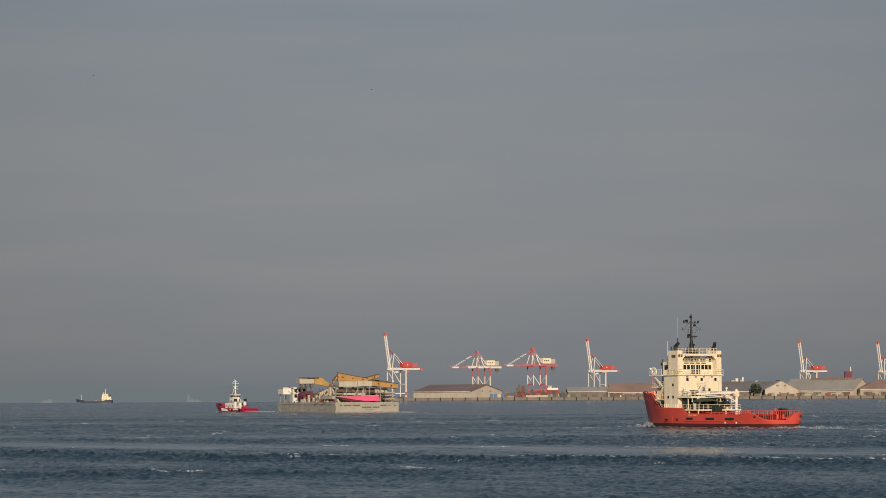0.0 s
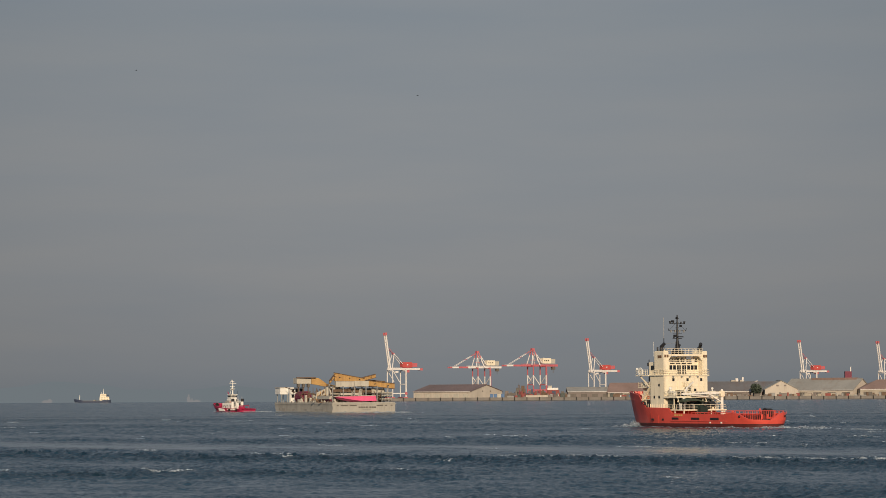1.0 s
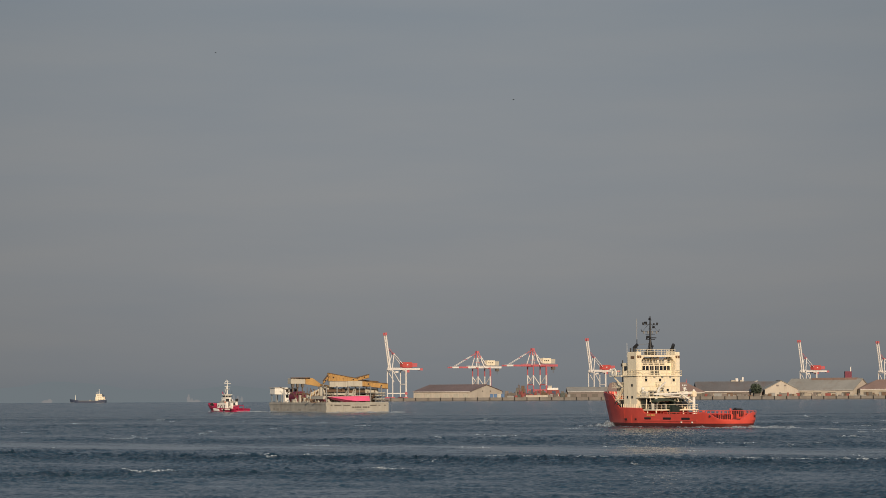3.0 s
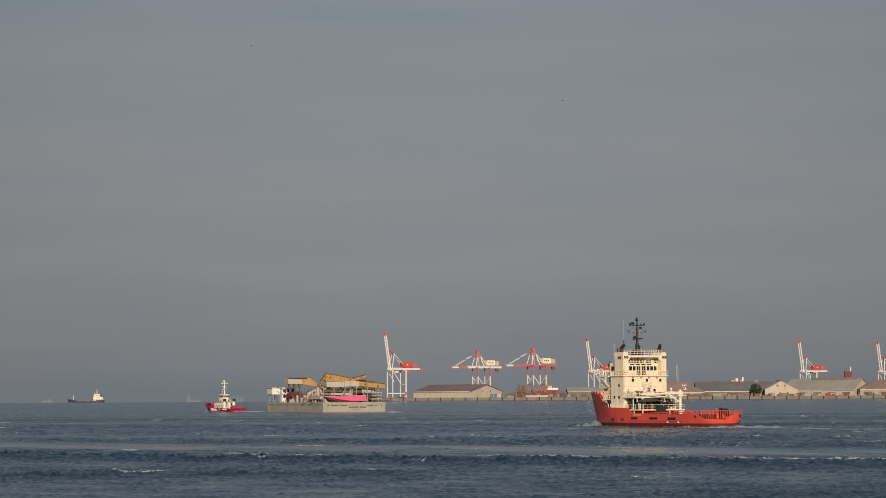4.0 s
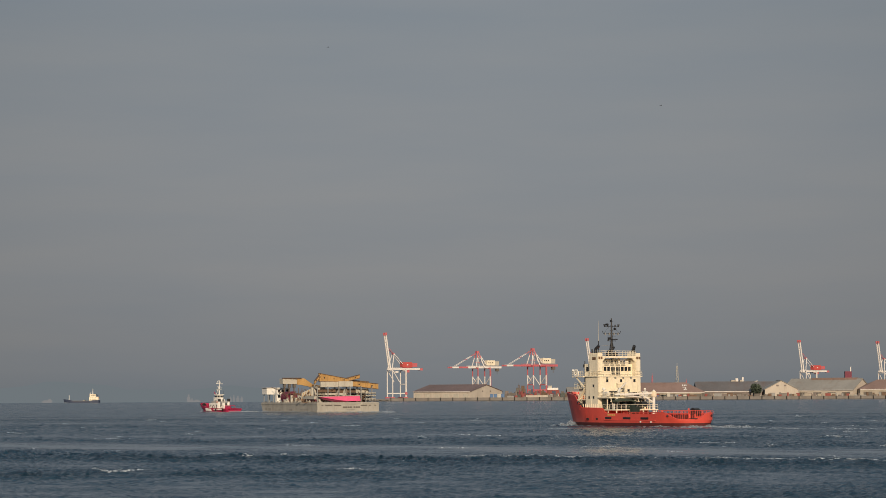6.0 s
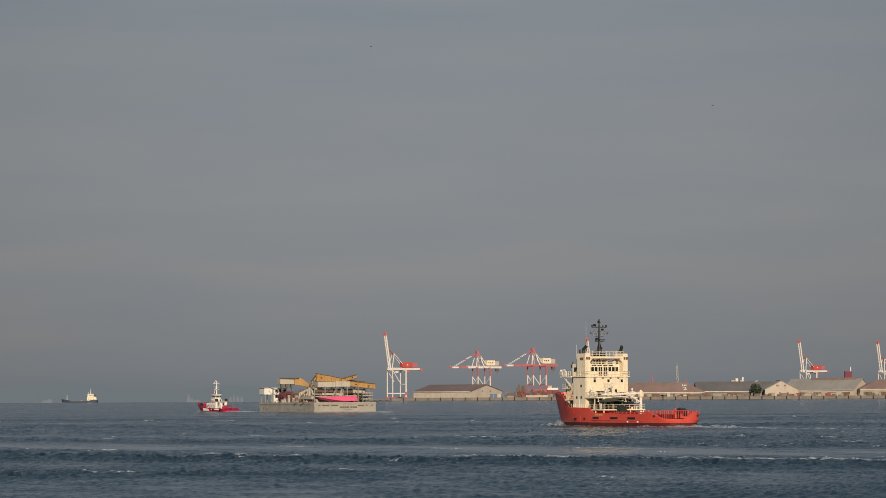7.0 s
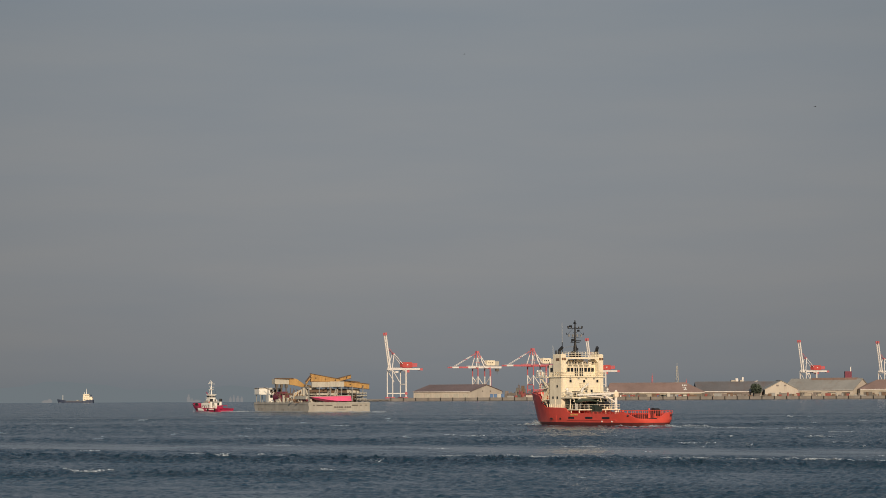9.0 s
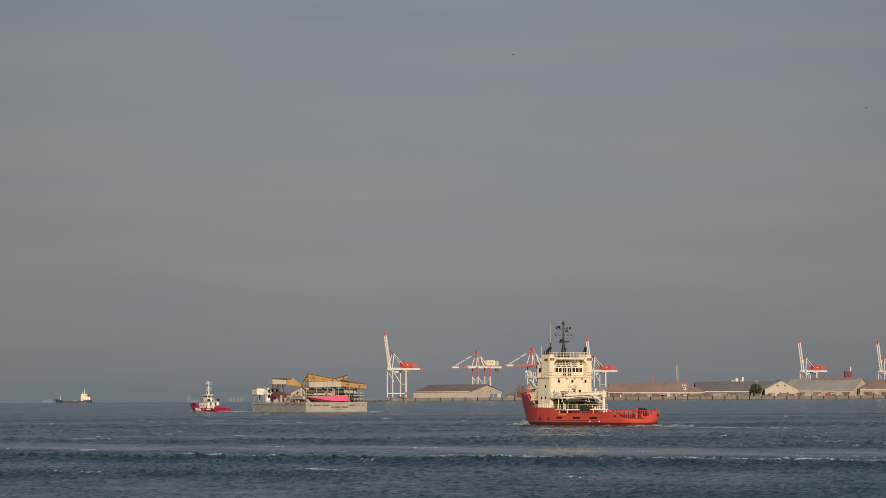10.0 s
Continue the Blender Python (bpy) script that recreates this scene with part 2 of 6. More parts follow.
def rail(points, height, bm=None, step=1.5, r=0.035, bars=3):
    """A guard rail along the points."""
    bm = bm or bmesh.new()
    for p, q in zip(points, points[1:]):
        p, q = Vector(p), Vector(q)
        k = max(1, round((q - p).length / step))
        for i in range(k + 1):
            a = p.lerp(q, i / k)
            rod(a, a + Vector((0, 0, height)), r, bm, 4)
        for j in range(1, bars + 1):
            z = Vector((0, 0, height * j / bars))
            rod(p + z, q + z, r, bm, 4)
    return bm


# ---------------- sea ----------------
def sea_grid(wide=True):
    """Rows out from the shore and columns that fan out with the distance; the narrow one covers the nearer water only."""
    ys = [-3000.0, -800.0, -200.0, 0.0, 60.0, 100.0, 125.0] if wide else [118.0]
    while ys[-1] < 900:
        ys.append(ys[-1] + max(0.36, ys[-1] * 0.0024))
    while wide and ys[-1] < 9000:
        ys.append(ys[-1] * 1.03)
    us = [0.00042 + 0.00085 * i for i in range(255)]
    while wide and us[-1] < 40:
        us.append(us[-1] + 0.003 * 1.085 ** (len(us) - 254))
    U, Y = np.meshgrid(np.array([-u for u in us[::-1]] + us), np.array(ys))
    return U * np.clip(Y, 150, 2000), Y


def wave_sum(x, y, seed, n, short, long, power, size, spread):
    """Many sine waves whose crests lie mostly across the view."""
    rng = np.random.RandomState(seed)
    z = np.zeros_like(x)
    for i in range(n):
        wl = short * (long / short) ** rng.rand()
        a = rng.normal(0.12, spread)
        kx, ky = math.sin(a) * 2 * math.pi / wl, math.cos(a) * 2 * math.pi / wl
        z += size * wl ** power * np.sin(kx * x + ky * y + rng.rand() * 6.28 + 1.1 * np.sin(x * 0.061 + i) + 0.9 * np.sin(y * 0.043 + 2 * i))
    return z


def rip_zone(x, y):
    """Where the tide rips stand, from 0 to 1."""
    rip = np.exp(-((y - 252 - 4 * np.sin(x * 0.05) + 0.62 * x) / 16) ** 2)
    rip = rip + 0.36 * np.exp(-((y - 380 - 8 * np.sin(x * 0.02)) / 26) ** 2) + 0.5 * np.exp(-((y - 214 - 3 * np.sin(x * 0.05) - 0.1 * x) / 7) ** 2) * np.clip((20 - x) / 40, 0, 1)
    return rip + 0.26 * np.exp(-((y - 520 - 20 * np.sin(x * 0.012)) / 40) ** 2)


def sea_height(x, y, train=0):
    """Short steep wind chop with peaked crests, weaker on the slick lanes, with taller humps on the tide rips."""
    z = wave_sum(x, y, 7 + train, 46, 0.8, 4.2, 0.5, 0.0122, 0.8)
    z = (z + wave_sum(x, y, 31 + train, 20, 0.5, 1.1, 0.4, 0.0215, 1.1)) * sea_chop(x, y)
    z = z + wave_sum(x, y, 19 + train, 18, 1.3, 3.8, 0.6, 0.0135, 0.8) * (0.2 * sea_chop(x, y) + 1.1 * rip_zone(x, y))
    return z * np.clip((1500 - y) / 600, 0, 1) * np.clip((y - 60) / 60, 0, 1)


def sea_chop(x, y):
    """How rough the water is: rips near 1.6, slicks near 0.1."""
    lane = 0.5 + 0.5 * np.sin(y * 0.045 + 0.7 * np.sin(x * 0.014) + 1.1 * np.sin(y * 0.013))
    slick = np.exp(-((y - 311 - 4 * np.sin(x * 0.04) + 0.72 * x) / 24) ** 4)
    slick = slick + 0.86 * np.exp(-((y - 160 - 3 * np.sin(x * 0.09)) / 36) ** 4) * np.clip((40 - x) / 60, 0.35, 1) + 0.4 * np.exp(-((y - 455 - 14 * np.sin(x * 0.02) + 0.4 * x) / 24) ** 2)
    patch = 0.5 + 0.5 * np.sin(x * 0.055 + 1.7 * np.sin(y * 0.031 + x * 0.012)) * np.sin(y * 0.083 + 1.2 * np.sin(x * 0.034))
    fray = 0.83 + 0.12 * np.sin(x * 0.09 + 1.3 * np.sin(x * 0.23 + y * 0.1)) + 0.10 * np.sin(x * 0.31 + y * 0.42 + 2 * np.sin(y * 0.19))
    clump = 1 + 0.42 * np.sin(x * 0.37 + 1.9 * np.sin(y * 0.21 + x * 0.05)) * np.sin(y * 0.29 + 1.4 * np.sin(x * 0.16)) + 0.2 * np.sin(x * 0.9 + 2.2 * np.sin(y * 0.5)) * np.sin(y * 0.71 + 1.7 * np.sin(x * 0.4))
    return (0.26 + 0.42 * lane + 0.32 * patch + 0.75 * rip_zone(x, y)) * clump * np.clip(1 - 0.95 * slick * fray, 0.10, 1)


def make_sea(wide=True):
    X, Y = sea_grid(wide)
    Z = sea_height(X, Y, 0 if wide else 200)
    if not wide:
        # the crossing wave train dips under the main sheet at its rim
        rim = np.minimum(np.minimum((Y - 118) / 20, (900 - Y) / 120), (0.216 - np.abs(X / np.clip(Y, 150, 2000))) / 0.012)
        Z = Z - 0.02 - 0.7 * (1 - np.clip(rim, 0, 1))
    co = np.stack([X, Y, Z], -1).reshape(-1, 3)
    h, w = X.shape
    idx = np.arange(w * h).reshape(h, w)
    q = np.stack([idx[:-1, :-1], idx[:-1, 1:], idx[1:, 1:], idx[1:, :-1]], -1).reshape(-1, 4)
    me = bpy.data.meshes.new("water")
    me.vertices.add(len(co)); me.vertices.foreach_set("co", co.ravel())
    me.loops.add(q.size); me.loops.foreach_set("vertex_index", q.ravel())
    me.polygons.add(len(q)); me.polygons.foreach_set("loop_start", np.arange(0, q.size, 4))
    me.polygons.foreach_set("use_smooth", np.ones(len(q), bool))
    me.update(); me.validate()
    at = me.attributes.new("chop", "FLOAT", "POINT")
    at.data.foreach_set("value", (sea_chop(X, Y) * (1 + np.clip((Y - 450) / 300, 0, 1.6))).ravel().astype(np.float32))
    me.materials.append(M["sea"])
    return tagged(new("water", me), "dark blue-grey choppy sea water with slick lanes" if wide else "short dark waves running across the choppy sea", "sea", kind="structure")


water, cross_waves = make_sea(), make_sea(False)


# ---------------- far shore ----------------
def make_hills():
    rng = random.Random(4)
    pts = []
    for i in range(121):
        x = -1400 + i * 9.6
        z = 40 * math.exp(-((x + 760) / 150) ** 2) + 22 * math.exp(-((x + 470) / 170) ** 2) + 26 * math.exp(-((x + 980) / 90) ** 2) + 13 * math.exp(-((x + 380) / 90) ** 2)
        pts.append((x, max(2.0, z + 3 * noise.noise((x * 0.02, 0, 0)) + rng.uniform(-0.6, 0.6))))
    # the haze over the hills is in their own glowing colour
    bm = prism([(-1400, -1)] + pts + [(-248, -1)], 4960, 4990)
    return tagged(part("backdrop", bm, "hill"), "far hills in one flat glowing blue-grey, with the haze painted in", "hills", kind="structure")


make_hills()


# ---------------- red offshore tug ----------------
def two_tone(ob, second, below):
    """A second paint on the faces that lie below a height."""
    ob.data.materials.append(M[second])
    for p in ob.data.polygons:
        if p.center.z < below:
            p.material_index = 1
    return ob


def trim(ob, m):
    """Carry a size and a height through all the parts of a thing."""
    for c in ob.children:
        c.data.transform(m)
        trim(c, m)


def crossbar(x, y, z, half, bm, r=0.05):
    return rod((x, y - half, z), (x, y + half, z), r, bm, 5)


def ring(center, axis, r0, r1, width, bm=None, seg=16):
    """A tyre-like ring round an axis."""
    own = bmesh.new()
    rows = []
    for i in range(seg):
        a = 2 * math.pi * i / seg
        for r, h in ((r0, -width / 2), (r1, -width / 2), (r1, width / 2), (r0, width / 2)):
            rows.append(own.verts.new((math.cos(a) * r, math.sin(a) * r, h)))
    for i in range(seg):
        j = (i + 1) % seg
        for k in range(4):
            m = (k + 1) % 4
            own.faces.new((rows[i * 4 + k], rows[i * 4 + m], rows[j * 4 + m], rows[j * 4 + k]))
    own.transform(Matrix.Translation(center) @ Vector(axis).to_track_quat("Z", "Y").to_matrix().to_4x4())
    return merge(bm, own)


def ball(c, r, bm=None, squash=1.0, sub=2):
    own = bmesh.new()
    bmesh.ops.create_icosphere(own, subdivisions=sub, radius=r)
    own.transform(Matrix.Translation(c) @ Matrix.Diagonal((1, 1, squash, 1)))
    return merge(bm, own)


SHIP = 0.955      # the tug is just under fifty metres long


def offshore_tug():
    t = thing("offshore_tug", "red-hulled offshore supply tug with a tall cream deckhouse", "ship")
    aft = [(-25.75, 1.2, 1.4, 1.45, 1.3, 0), (-25.6, 2.1, 2.4, 1.5, 1.3, 0), (-25.25, 3.0, 3.35, 1.5, 1.3, 0), (-24.7, 3.75, 4.15, 1.5, 1.3, 0), (-24.0, 4.35, 4.75, 1.62, 1.3, 0), (-23.0, 4.85, 5.25, 2.05, 1.3, 0), (-22.2, 5.05, 5.48, 2.5, 1.3, 0), (-21.4, 5.25, 5.66, 2.76, 1.3, 0), (-20.2, 5.5, 5.85, 2.8, 1.3, 0), (-18.4, 5.75, 6.0, 2.74, 1.3, 0),
          (-17.2, 5.85, 5.97, 2.6, 1.3, 0), (-10, 5.95, 5.97, 2.62, 1.3, 0), (-4.0, 6.0, 5.97, 2.68, 1.3, 0)]
    fore = [(1.3, 6.0, 5.97, 2.75, 1.3, 0), (2.4, 6.0, 6.03, 3.85, 3.4, 0), (8.0, 5.6, 6.0, 3.95, 3.4, 0), (11.1, 5.0, 5.8, 4.0, 3.4, 0.1),
          (12.4, 4.7, 5.65, 5.0, 3.4, 0.2), (14.4, 4.1, 5.3, 6.7, 5.6, 0.3), (16.6, 3.4, 4.75, 7.0, 5.6, 0.5),
          (19.0, 2.4, 3.8, 7.25, 5.6, 0.8), (21.0, 1.5, 2.7, 7.4, 5.6, 1.1), (22.4, 0.75, 1.5, 7.5, 5.6, 1.35), (23.0, 0.12, 0.35, 7.55, 5.6, 1.5)]
    h = part("hull", hull(aft + fore, boot=0.62), "red_hull", t, "red hull with a dark boot topping", True)
    h.data.set_sharp_from_angle(angle=radians(48))
    two_tone(h, "boot", 0.05)
    part("knuckle", beam((2.6, 6.06, 3.72), (11.0, 5.84, 3.8), 0.12, 0.16), "red_hull", h)
    part("rubbing_strake", beam((-18, 5.92, 1.15), (1.6, 6.06, 1.2), 0.16, 0.22), "red_hull", h)
    part("transom", prism([(1.2, 0.9), (-1.2, 0.9), (-1.2, 1.42), (1.2, 1.42)], -25.8, -25.6, axis="x"), "red_hull", h)
    bulwark = ((-25.82, 0.4, 1.5), (-25.8, -0.8, 1.95), (-25.68, -1.9, 2.65), (-25.5, -2.9, 2.92), (-24.95, -3.95, 2.98), (-24.02, -4.8, 2.98), (-22.6, -5.4, 2.95))
    qb = part("quarter_bulwark", loft([[(x, y, 1.25), (x, y, z), (x + 0.32, y * 0.94, z), (x + 0.32, y * 0.94, 1.25)] for x, y, z in bulwark]), "red_hull", h)
    part("mooring_port", ring((-25.3, -3.6, 2.2), (-1, -0.5, 0), 0.12, 0.24, 0.2), "boot", qb)
    for x in (0.0, -7.0, -13.8):
        part("freeing_port", box(x - (1.65 if x else 1.2), x + 1.2, 5.9, 6.05, 1.4, 1.85), "black", h, "dark freeing port")
    for x in (4.6, 8.6):
        part("scupper", box(x - 0.3, x + 0.3, 5.6, 6.0 if x > 6 else 6.02, 1.2, 1.6), "black", h)
    for i, w in enumerate((0.55, 0.45, 0.55, 0.5)):
        part("name_bar", box(0.3 - i * 0.8 - w, 0.3 - i * 0.8, 5.9, 6.02, 2.15, 2.5), "brass", h, "faded yellow lettering")
    for x in (-16.4, -12.5):
        part("anode", box(x - 0.15, x + 0.15, 5.7, 6.1, 0.7, 1.0), "white", h)
    for x in (3.6, 6.4, 9.2):
        part("frame_rib", beam((x, 5.97 - 0.012 * x, 0.6), (x, 5.97 - 0.012 * x, 3.8), 0.04, 0.06), "red_hull", h)
    # main deck furniture aft
    gate = part("stern_rail", rail([(-22.4, 4.2, 1.3), (-23.6, 1.6, 1.3), (-23.8, -2.4, 1.3)], 2.0, None, 0.45, 0.06, 1), "red_hull", t)
    part("side_rail", rail([(-23.4, -5.4, 2.6), (-15, -5.75, 2.6)], 0.6, None, 1.2, 0.05, 1), "red_hull", t)
    part("stern_roller", rod((-25.3, -1.0, 1.35), (-25.3, 2.2, 1.35), 0.3, None, 14), "rubber", t, "dark steel stern roller")
    # dark red box added behind the stern rail to fill its gaps
    part("tow_gear", box(-22.6, -20.2, -1.6, 3.4, 1.3, 2.35, bevel=0.2), "boot", t)
    part("transom_boot", box(-25.83, -25.6, -1.36, 1.36, -0.8, 0.62), "boot", h)
    part("quarter_fairlead", ball((-22.0, 5.5, 2.15), 0.26, None, 1.0, 2), "black", t)
    part("bow_knuckle", beam((11.3, 5.62, 3.95), (18.9, 3.35, 4.05), 0.14, 0.18), "red_hull", h)
    part("bow_knuckle", beam((18.9, 3.35, 4.05), (23.2, 0.55, 4.1), 0.14, 0.18), "red_hull", h)
    inner = part("crash_barrier", rail([(-23.5, -4.6, 1.3), (-4, -4.6, 1.3)], 1.9, None, 1.5, 0.09, 3), "red_hull", t)
    part("crash_barrier", rail([(-19.5, 4.6, 1.3), (-4, 4.6, 1.3)], 1.6, None, 1.5, 0.09, 3), "red_hull", t)
    drum = part("tow_drum", rod((-20.5, -3.6, 2.75), (-20.5, -2.2, 2.75), 1.0, None, 20), "rubber", t, "black rubber-covered drum")
    part("drum_flange", ring((-20.5, -2.2, 2.75), (0, 1, 0), 0.5, 1.1, 0.16), "black", drum)
    part("drum_stand", box(-21.3, -19.7, -3.7, -2.1, 1.25, 2.0), "red_hull", drum)
    part("towing_pin", rod((-23.3, 0.8, 1.3), (-23.3, 0.8, 2.6), 0.22, None, 10), "red_hull", t)
    part("towing_pin", rod((-23.3, -0.8, 1.3), (-23.3, -0.8, 2.6), 0.22, None, 10), "red_hull", t)
    part("capstan", rod((-17, 3.4, 1.3), (-17, 3.4, 3.3), 0.35, None, 12, 0.25), "red_hull", t)
    part("bitts", rod((-15, -5.0, 1.3), (-15, -5.0, 3.7), 0.2, None, 8), "red_hull", t)
    # accommodation
    dk = part("deckhouse", box(4.4, 9.6, -5.7, 5.7, 3.0, 10.9, bevel=0.08), "cream", t, "cream steel deckhouse with rust streaks")
    for y, z in ((3.3, 9.95), (-0.4, 9.95), (-4.0, 9.95), (-2.4, 7.7)):
        part("porthole", box(4.28, 4.5, y - 0.26, y + 0.26, z - 0.3, z + 0.3), "glass", dk, "small square window")
    for x, z in ((6.2, 8.8), (8.0, 6.2), (6.2, 6.2)):
        part("porthole", box(x - 0.25, x + 0.25, 5.6, 5.78, z - 0.28, z + 0.28), "glass", dk)
    part("weld_seam", box(4.33, 4.4, -5.7, 5.7, 8.55, 8.63), "cream", dk)
    part("side_door", box(7.0, 7.8, 5.6, 5.77, 3.9, 5.9), "cream", dk)
    part("forward_house", box(9.6, 14.2, -4.4, 4.4, 3.4, 8.2, bevel=0.08), "cream", t)
    part("forward_deck", box(9.6, 15.0, -5.2, 5.2, 8.2, 8.4), "cream", t)
    part("forward_rail", rail([(9.7, 5.1, 8.4), (14.9, 5.1, 8.4), (14.9, -5.1, 8.4)], 1.1, None, 1.0, 0.045), "cream", t)
    part("side_stair", beam((10.4, 5.3, 8.2), (13.0, 5.3, 5.2), 0.7, 0.12), "cream", t)
    # wheelhouse with windows all round
    wh = part("wheelhouse", box(6.0, 11.8, -4.45, 4.45, 10.9, 13.75, bevel=0.06), "cream", t, "cream wheelhouse with a band of dark windows")
    for y in (3.75, 2.8, 1.85, -1.85, -2.8, -3.75):
        w = part("window", box(5.93, 6.06, y - 0.36, y + 0.36, 12.05, 13.05), "glass", wh)
        part("frame", box(5.96, 6.04, y - 0.44, y + 0.44, 11.97, 13.13), "cream", w)
    for y in (0.68, -0.68):
        w = part("door", box(5.93, 6.06, y - 0.48, y + 0.48, 11.15, 13.05), "glass", wh, "glazed wheelhouse door")
        part("door_bar", box(5.88, 5.95, y - 0.48, y + 0.48, 12.0, 12.1), "cream", w)
        part("door_bar", box(5.88, 5.95, y - 0.04, y + 0.04, 11.1, 13.05), "cream", w)
    for x in (8.6, 9.6, 10.6):
        part("window", box(x - 0.4, x + 0.4, 4.4, 4.53, 12.05, 13.05), "glass", wh)
    for y in (2.4, 0.9, -0.6, -2.1):
        part("name_bar", box(5.86, 6.02, y - 0.55, y + 0.55, 13.38, 13.56), "black", wh, "dark lettering too small to read")
    part("bridge_deck", box(4.1, 9.6, -6.0, 6.0, 10.8, 11.0), "cream", t)
    part("bridge_rail", rail([(8.0, 5.95, 11), (4.15, 5.95, 11), (4.15, -5.95, 11), (8.0, -5.95, 11)], 1.05, None, 0.9, 0.045), "cream", t)
    for s in (1, -1):
        w = part("bridge_wing", box(9.6, 14.2, s * 4.4 if s > 0 else -6.3, 6.3 if s > 0 else -4.4, 10.75, 11.0), "cream", t)
        part("wing_rail", rail([(9.7, s * 6.25, 11), (14.15, s * 6.25, 11), (14.15, s * 4.4, 11)], 1.1, None, 0.9, 0.05), "cream", w)
        part("wing_bracket", beam((10.2, s * 5.6, 8.5), (12.8, s * 6.0, 10.7), 0.2, 0.25), "cream", w)
    part("life_ring", ring((12.4, 6.36, 11.7), (0, 1, 0), 0.5, 0.95, 0.16), "white", t, "white life ring on the bridge wing")
    part("wing_light", ball((14.0, 6.1, 12.3), 0.28), "white", t)
    # twin funnel casings joined by a bridge beam
    for s in (1, -1):
        c = part("funnel_casing", box(4.36, 8.0, min(s * 4.45, s * 5.72), max(s * 4.45, s * 5.72), 3.0, 16.1, bevel=0.1), "cream", t, "tall cream funnel casing")
        for dy in (-0.3, 0.3):
            part("louvre", box(4.26, 4.42, s * 5.08 + dy - 0.22, s * 5.08 + dy + 0.22, 14.75, 15.3), "louvre", c, "brown louvre")
        part("louvre", box(5.2, 6.6, s * 5.6 if s > 0 else -5.78, 5.78 if s > 0 else -5.6, 14.6, 15.2), "louvre", c)
        up = part("exhaust_pipe", rod((6.2, s * 5.1, 16.0), (6.2, s * 5.1, 17.15), 0.34, None, 10), "black", c, "black bent exhaust pipe")
        part("exhaust_elbow", rod((6.2, s * 5.1, 17.0), (5.4, s * 4.75, 17.75), 0.36, None, 10), "black", up)
        part("exhaust_pipe", rod((7.2, s * 5.35, 16.0), (7.2, s * 5.35, 17.0), 0.18, None, 8), "black", c)
        part("knee", prism([(s * 4.5, 15.0), (s * 3.6, 15.0), (s * 4.5, 14.0)], 4.6, 5.0, axis="x"), "cream", t)
        part("casing_pipe", rod((4.3, s * 4.6, 4.0), (4.3, s * 4.6, 14.2), 0.07), "cream", c)
    part("top_beam", box(4.5, 8.0, -4.5, 4.5, 15.0, 15.45), "cream", t)
    part("top_rail", rail([(7.8, 4.6, 15.45), (4.5, 4.6, 15.45), (4.5, -4.6, 15.45), (7.8, -4.6, 15.45)], 1.15, None, 0.95, 0.045), "cream", t)
    part("roof_rail", rail([(6.0, 4.3, 13.75), (6.0, -4.3, 13.75)], 1.0, None, 0.8, 0.045), "cream", t)
    part("monkey_block", box(8.2, 11.0, -2.8, 2.8, 13.75, 14.9), "cream", t)
    part("roof_locker", box(6.4, 7.6, 0.6, 2.0, 13.75, 14.5), "grey", t)
    part("roof_locker", box(6.4, 7.6, -2.6, -0.9, 13.75, 14.4), "grey", t)
    for y, z, w, col in ((3.4, 14.3, 0.4, "white"), (2.6, 14.4, 0.25, "grey"), (-3.2, 14.4, 0.35, "white"), (-3.9, 14.2, 0.25, "black"), (0.9, 14.6, 0.2, "black"), (-1.2, 14.7, 0.22, "white")):
        part("roof_fitting", box(6.1, 6.6, y - w, y + w, 13.75, z + 0.3, bevel=0.06), col, t)
    cone = part("satellite_dome", ball((6.6, 0.0, 14.9), 0.42), "white", t, "white satellite dome")
    part("dome_stand", rod((6.6, 0, 13.75), (6.6, 0, 14.6), 0.2, None, 8), "white", cone)
    # masts
    ms = part("mast", rod((7.4, 0, 15.4), (7.4, 0, 24.0), 0.34, None, 8, 0.12), "black", t, "black steel lattice mast")
    part("mast_platform", box(6.8, 8.2, -1.0, 1.0, 15.6, 16.1), "black", ms)
    for z, hw, r in ((22.1, 2.0, 0.07), (20.6, 2.3, 0.045), (18.9, 1.2, 0.08), (20.0, 1.2, 0.04)):
        part("crossarm", crossbar(7.4, 0, z, hw, None, r), "black", ms)
    for y, z in ((1.8, 22.3), (1.0, 22.2), (-1.0, 22.2), (-1.8, 22.3), (0.9, 19.0)):
        part("mast_lamp", rod((7.4, y, z - 0.15), (7.4, y, z + 0.35), 0.16, None, 8), "black", ms)
    part("radar_scanner", beam((7.0, -1.3, 19.25), (7.0, 1.1, 19.25), 0.2, 0.22), "black", ms)
    for y in (-1.7, -0.6, 0.6, 1.7):
        part("arm_lamp", box(7.25, 7.55, y - 0.12, y + 0.12, 20.2, 20.75), "grey", ms)
    for y, z in ((1.95, 22.1), (-1.95, 22.1), (2.25, 20.6), (-2.25, 20.6)):
        part("arm_tip", rod((7.4, y, z), (7.4, y * 1.08, z + 0.55), 0.07, None, 6), "black", ms)
    part("mast_foot", box(6.7, 8.1, -1.2, 1.2, 15.45, 16.3, bevel=0.1), "black", ms)
    for s in (1, -1):
        part("stay", rod((7.4, s * 2.2, 20.6), (7.4, 0, 22.6), 0.03), "black", ms)
        part("mast_leg", rod((7.4, s * 0.8, 15.9), (7.4, 0, 19.5), 0.09), "black", ms)
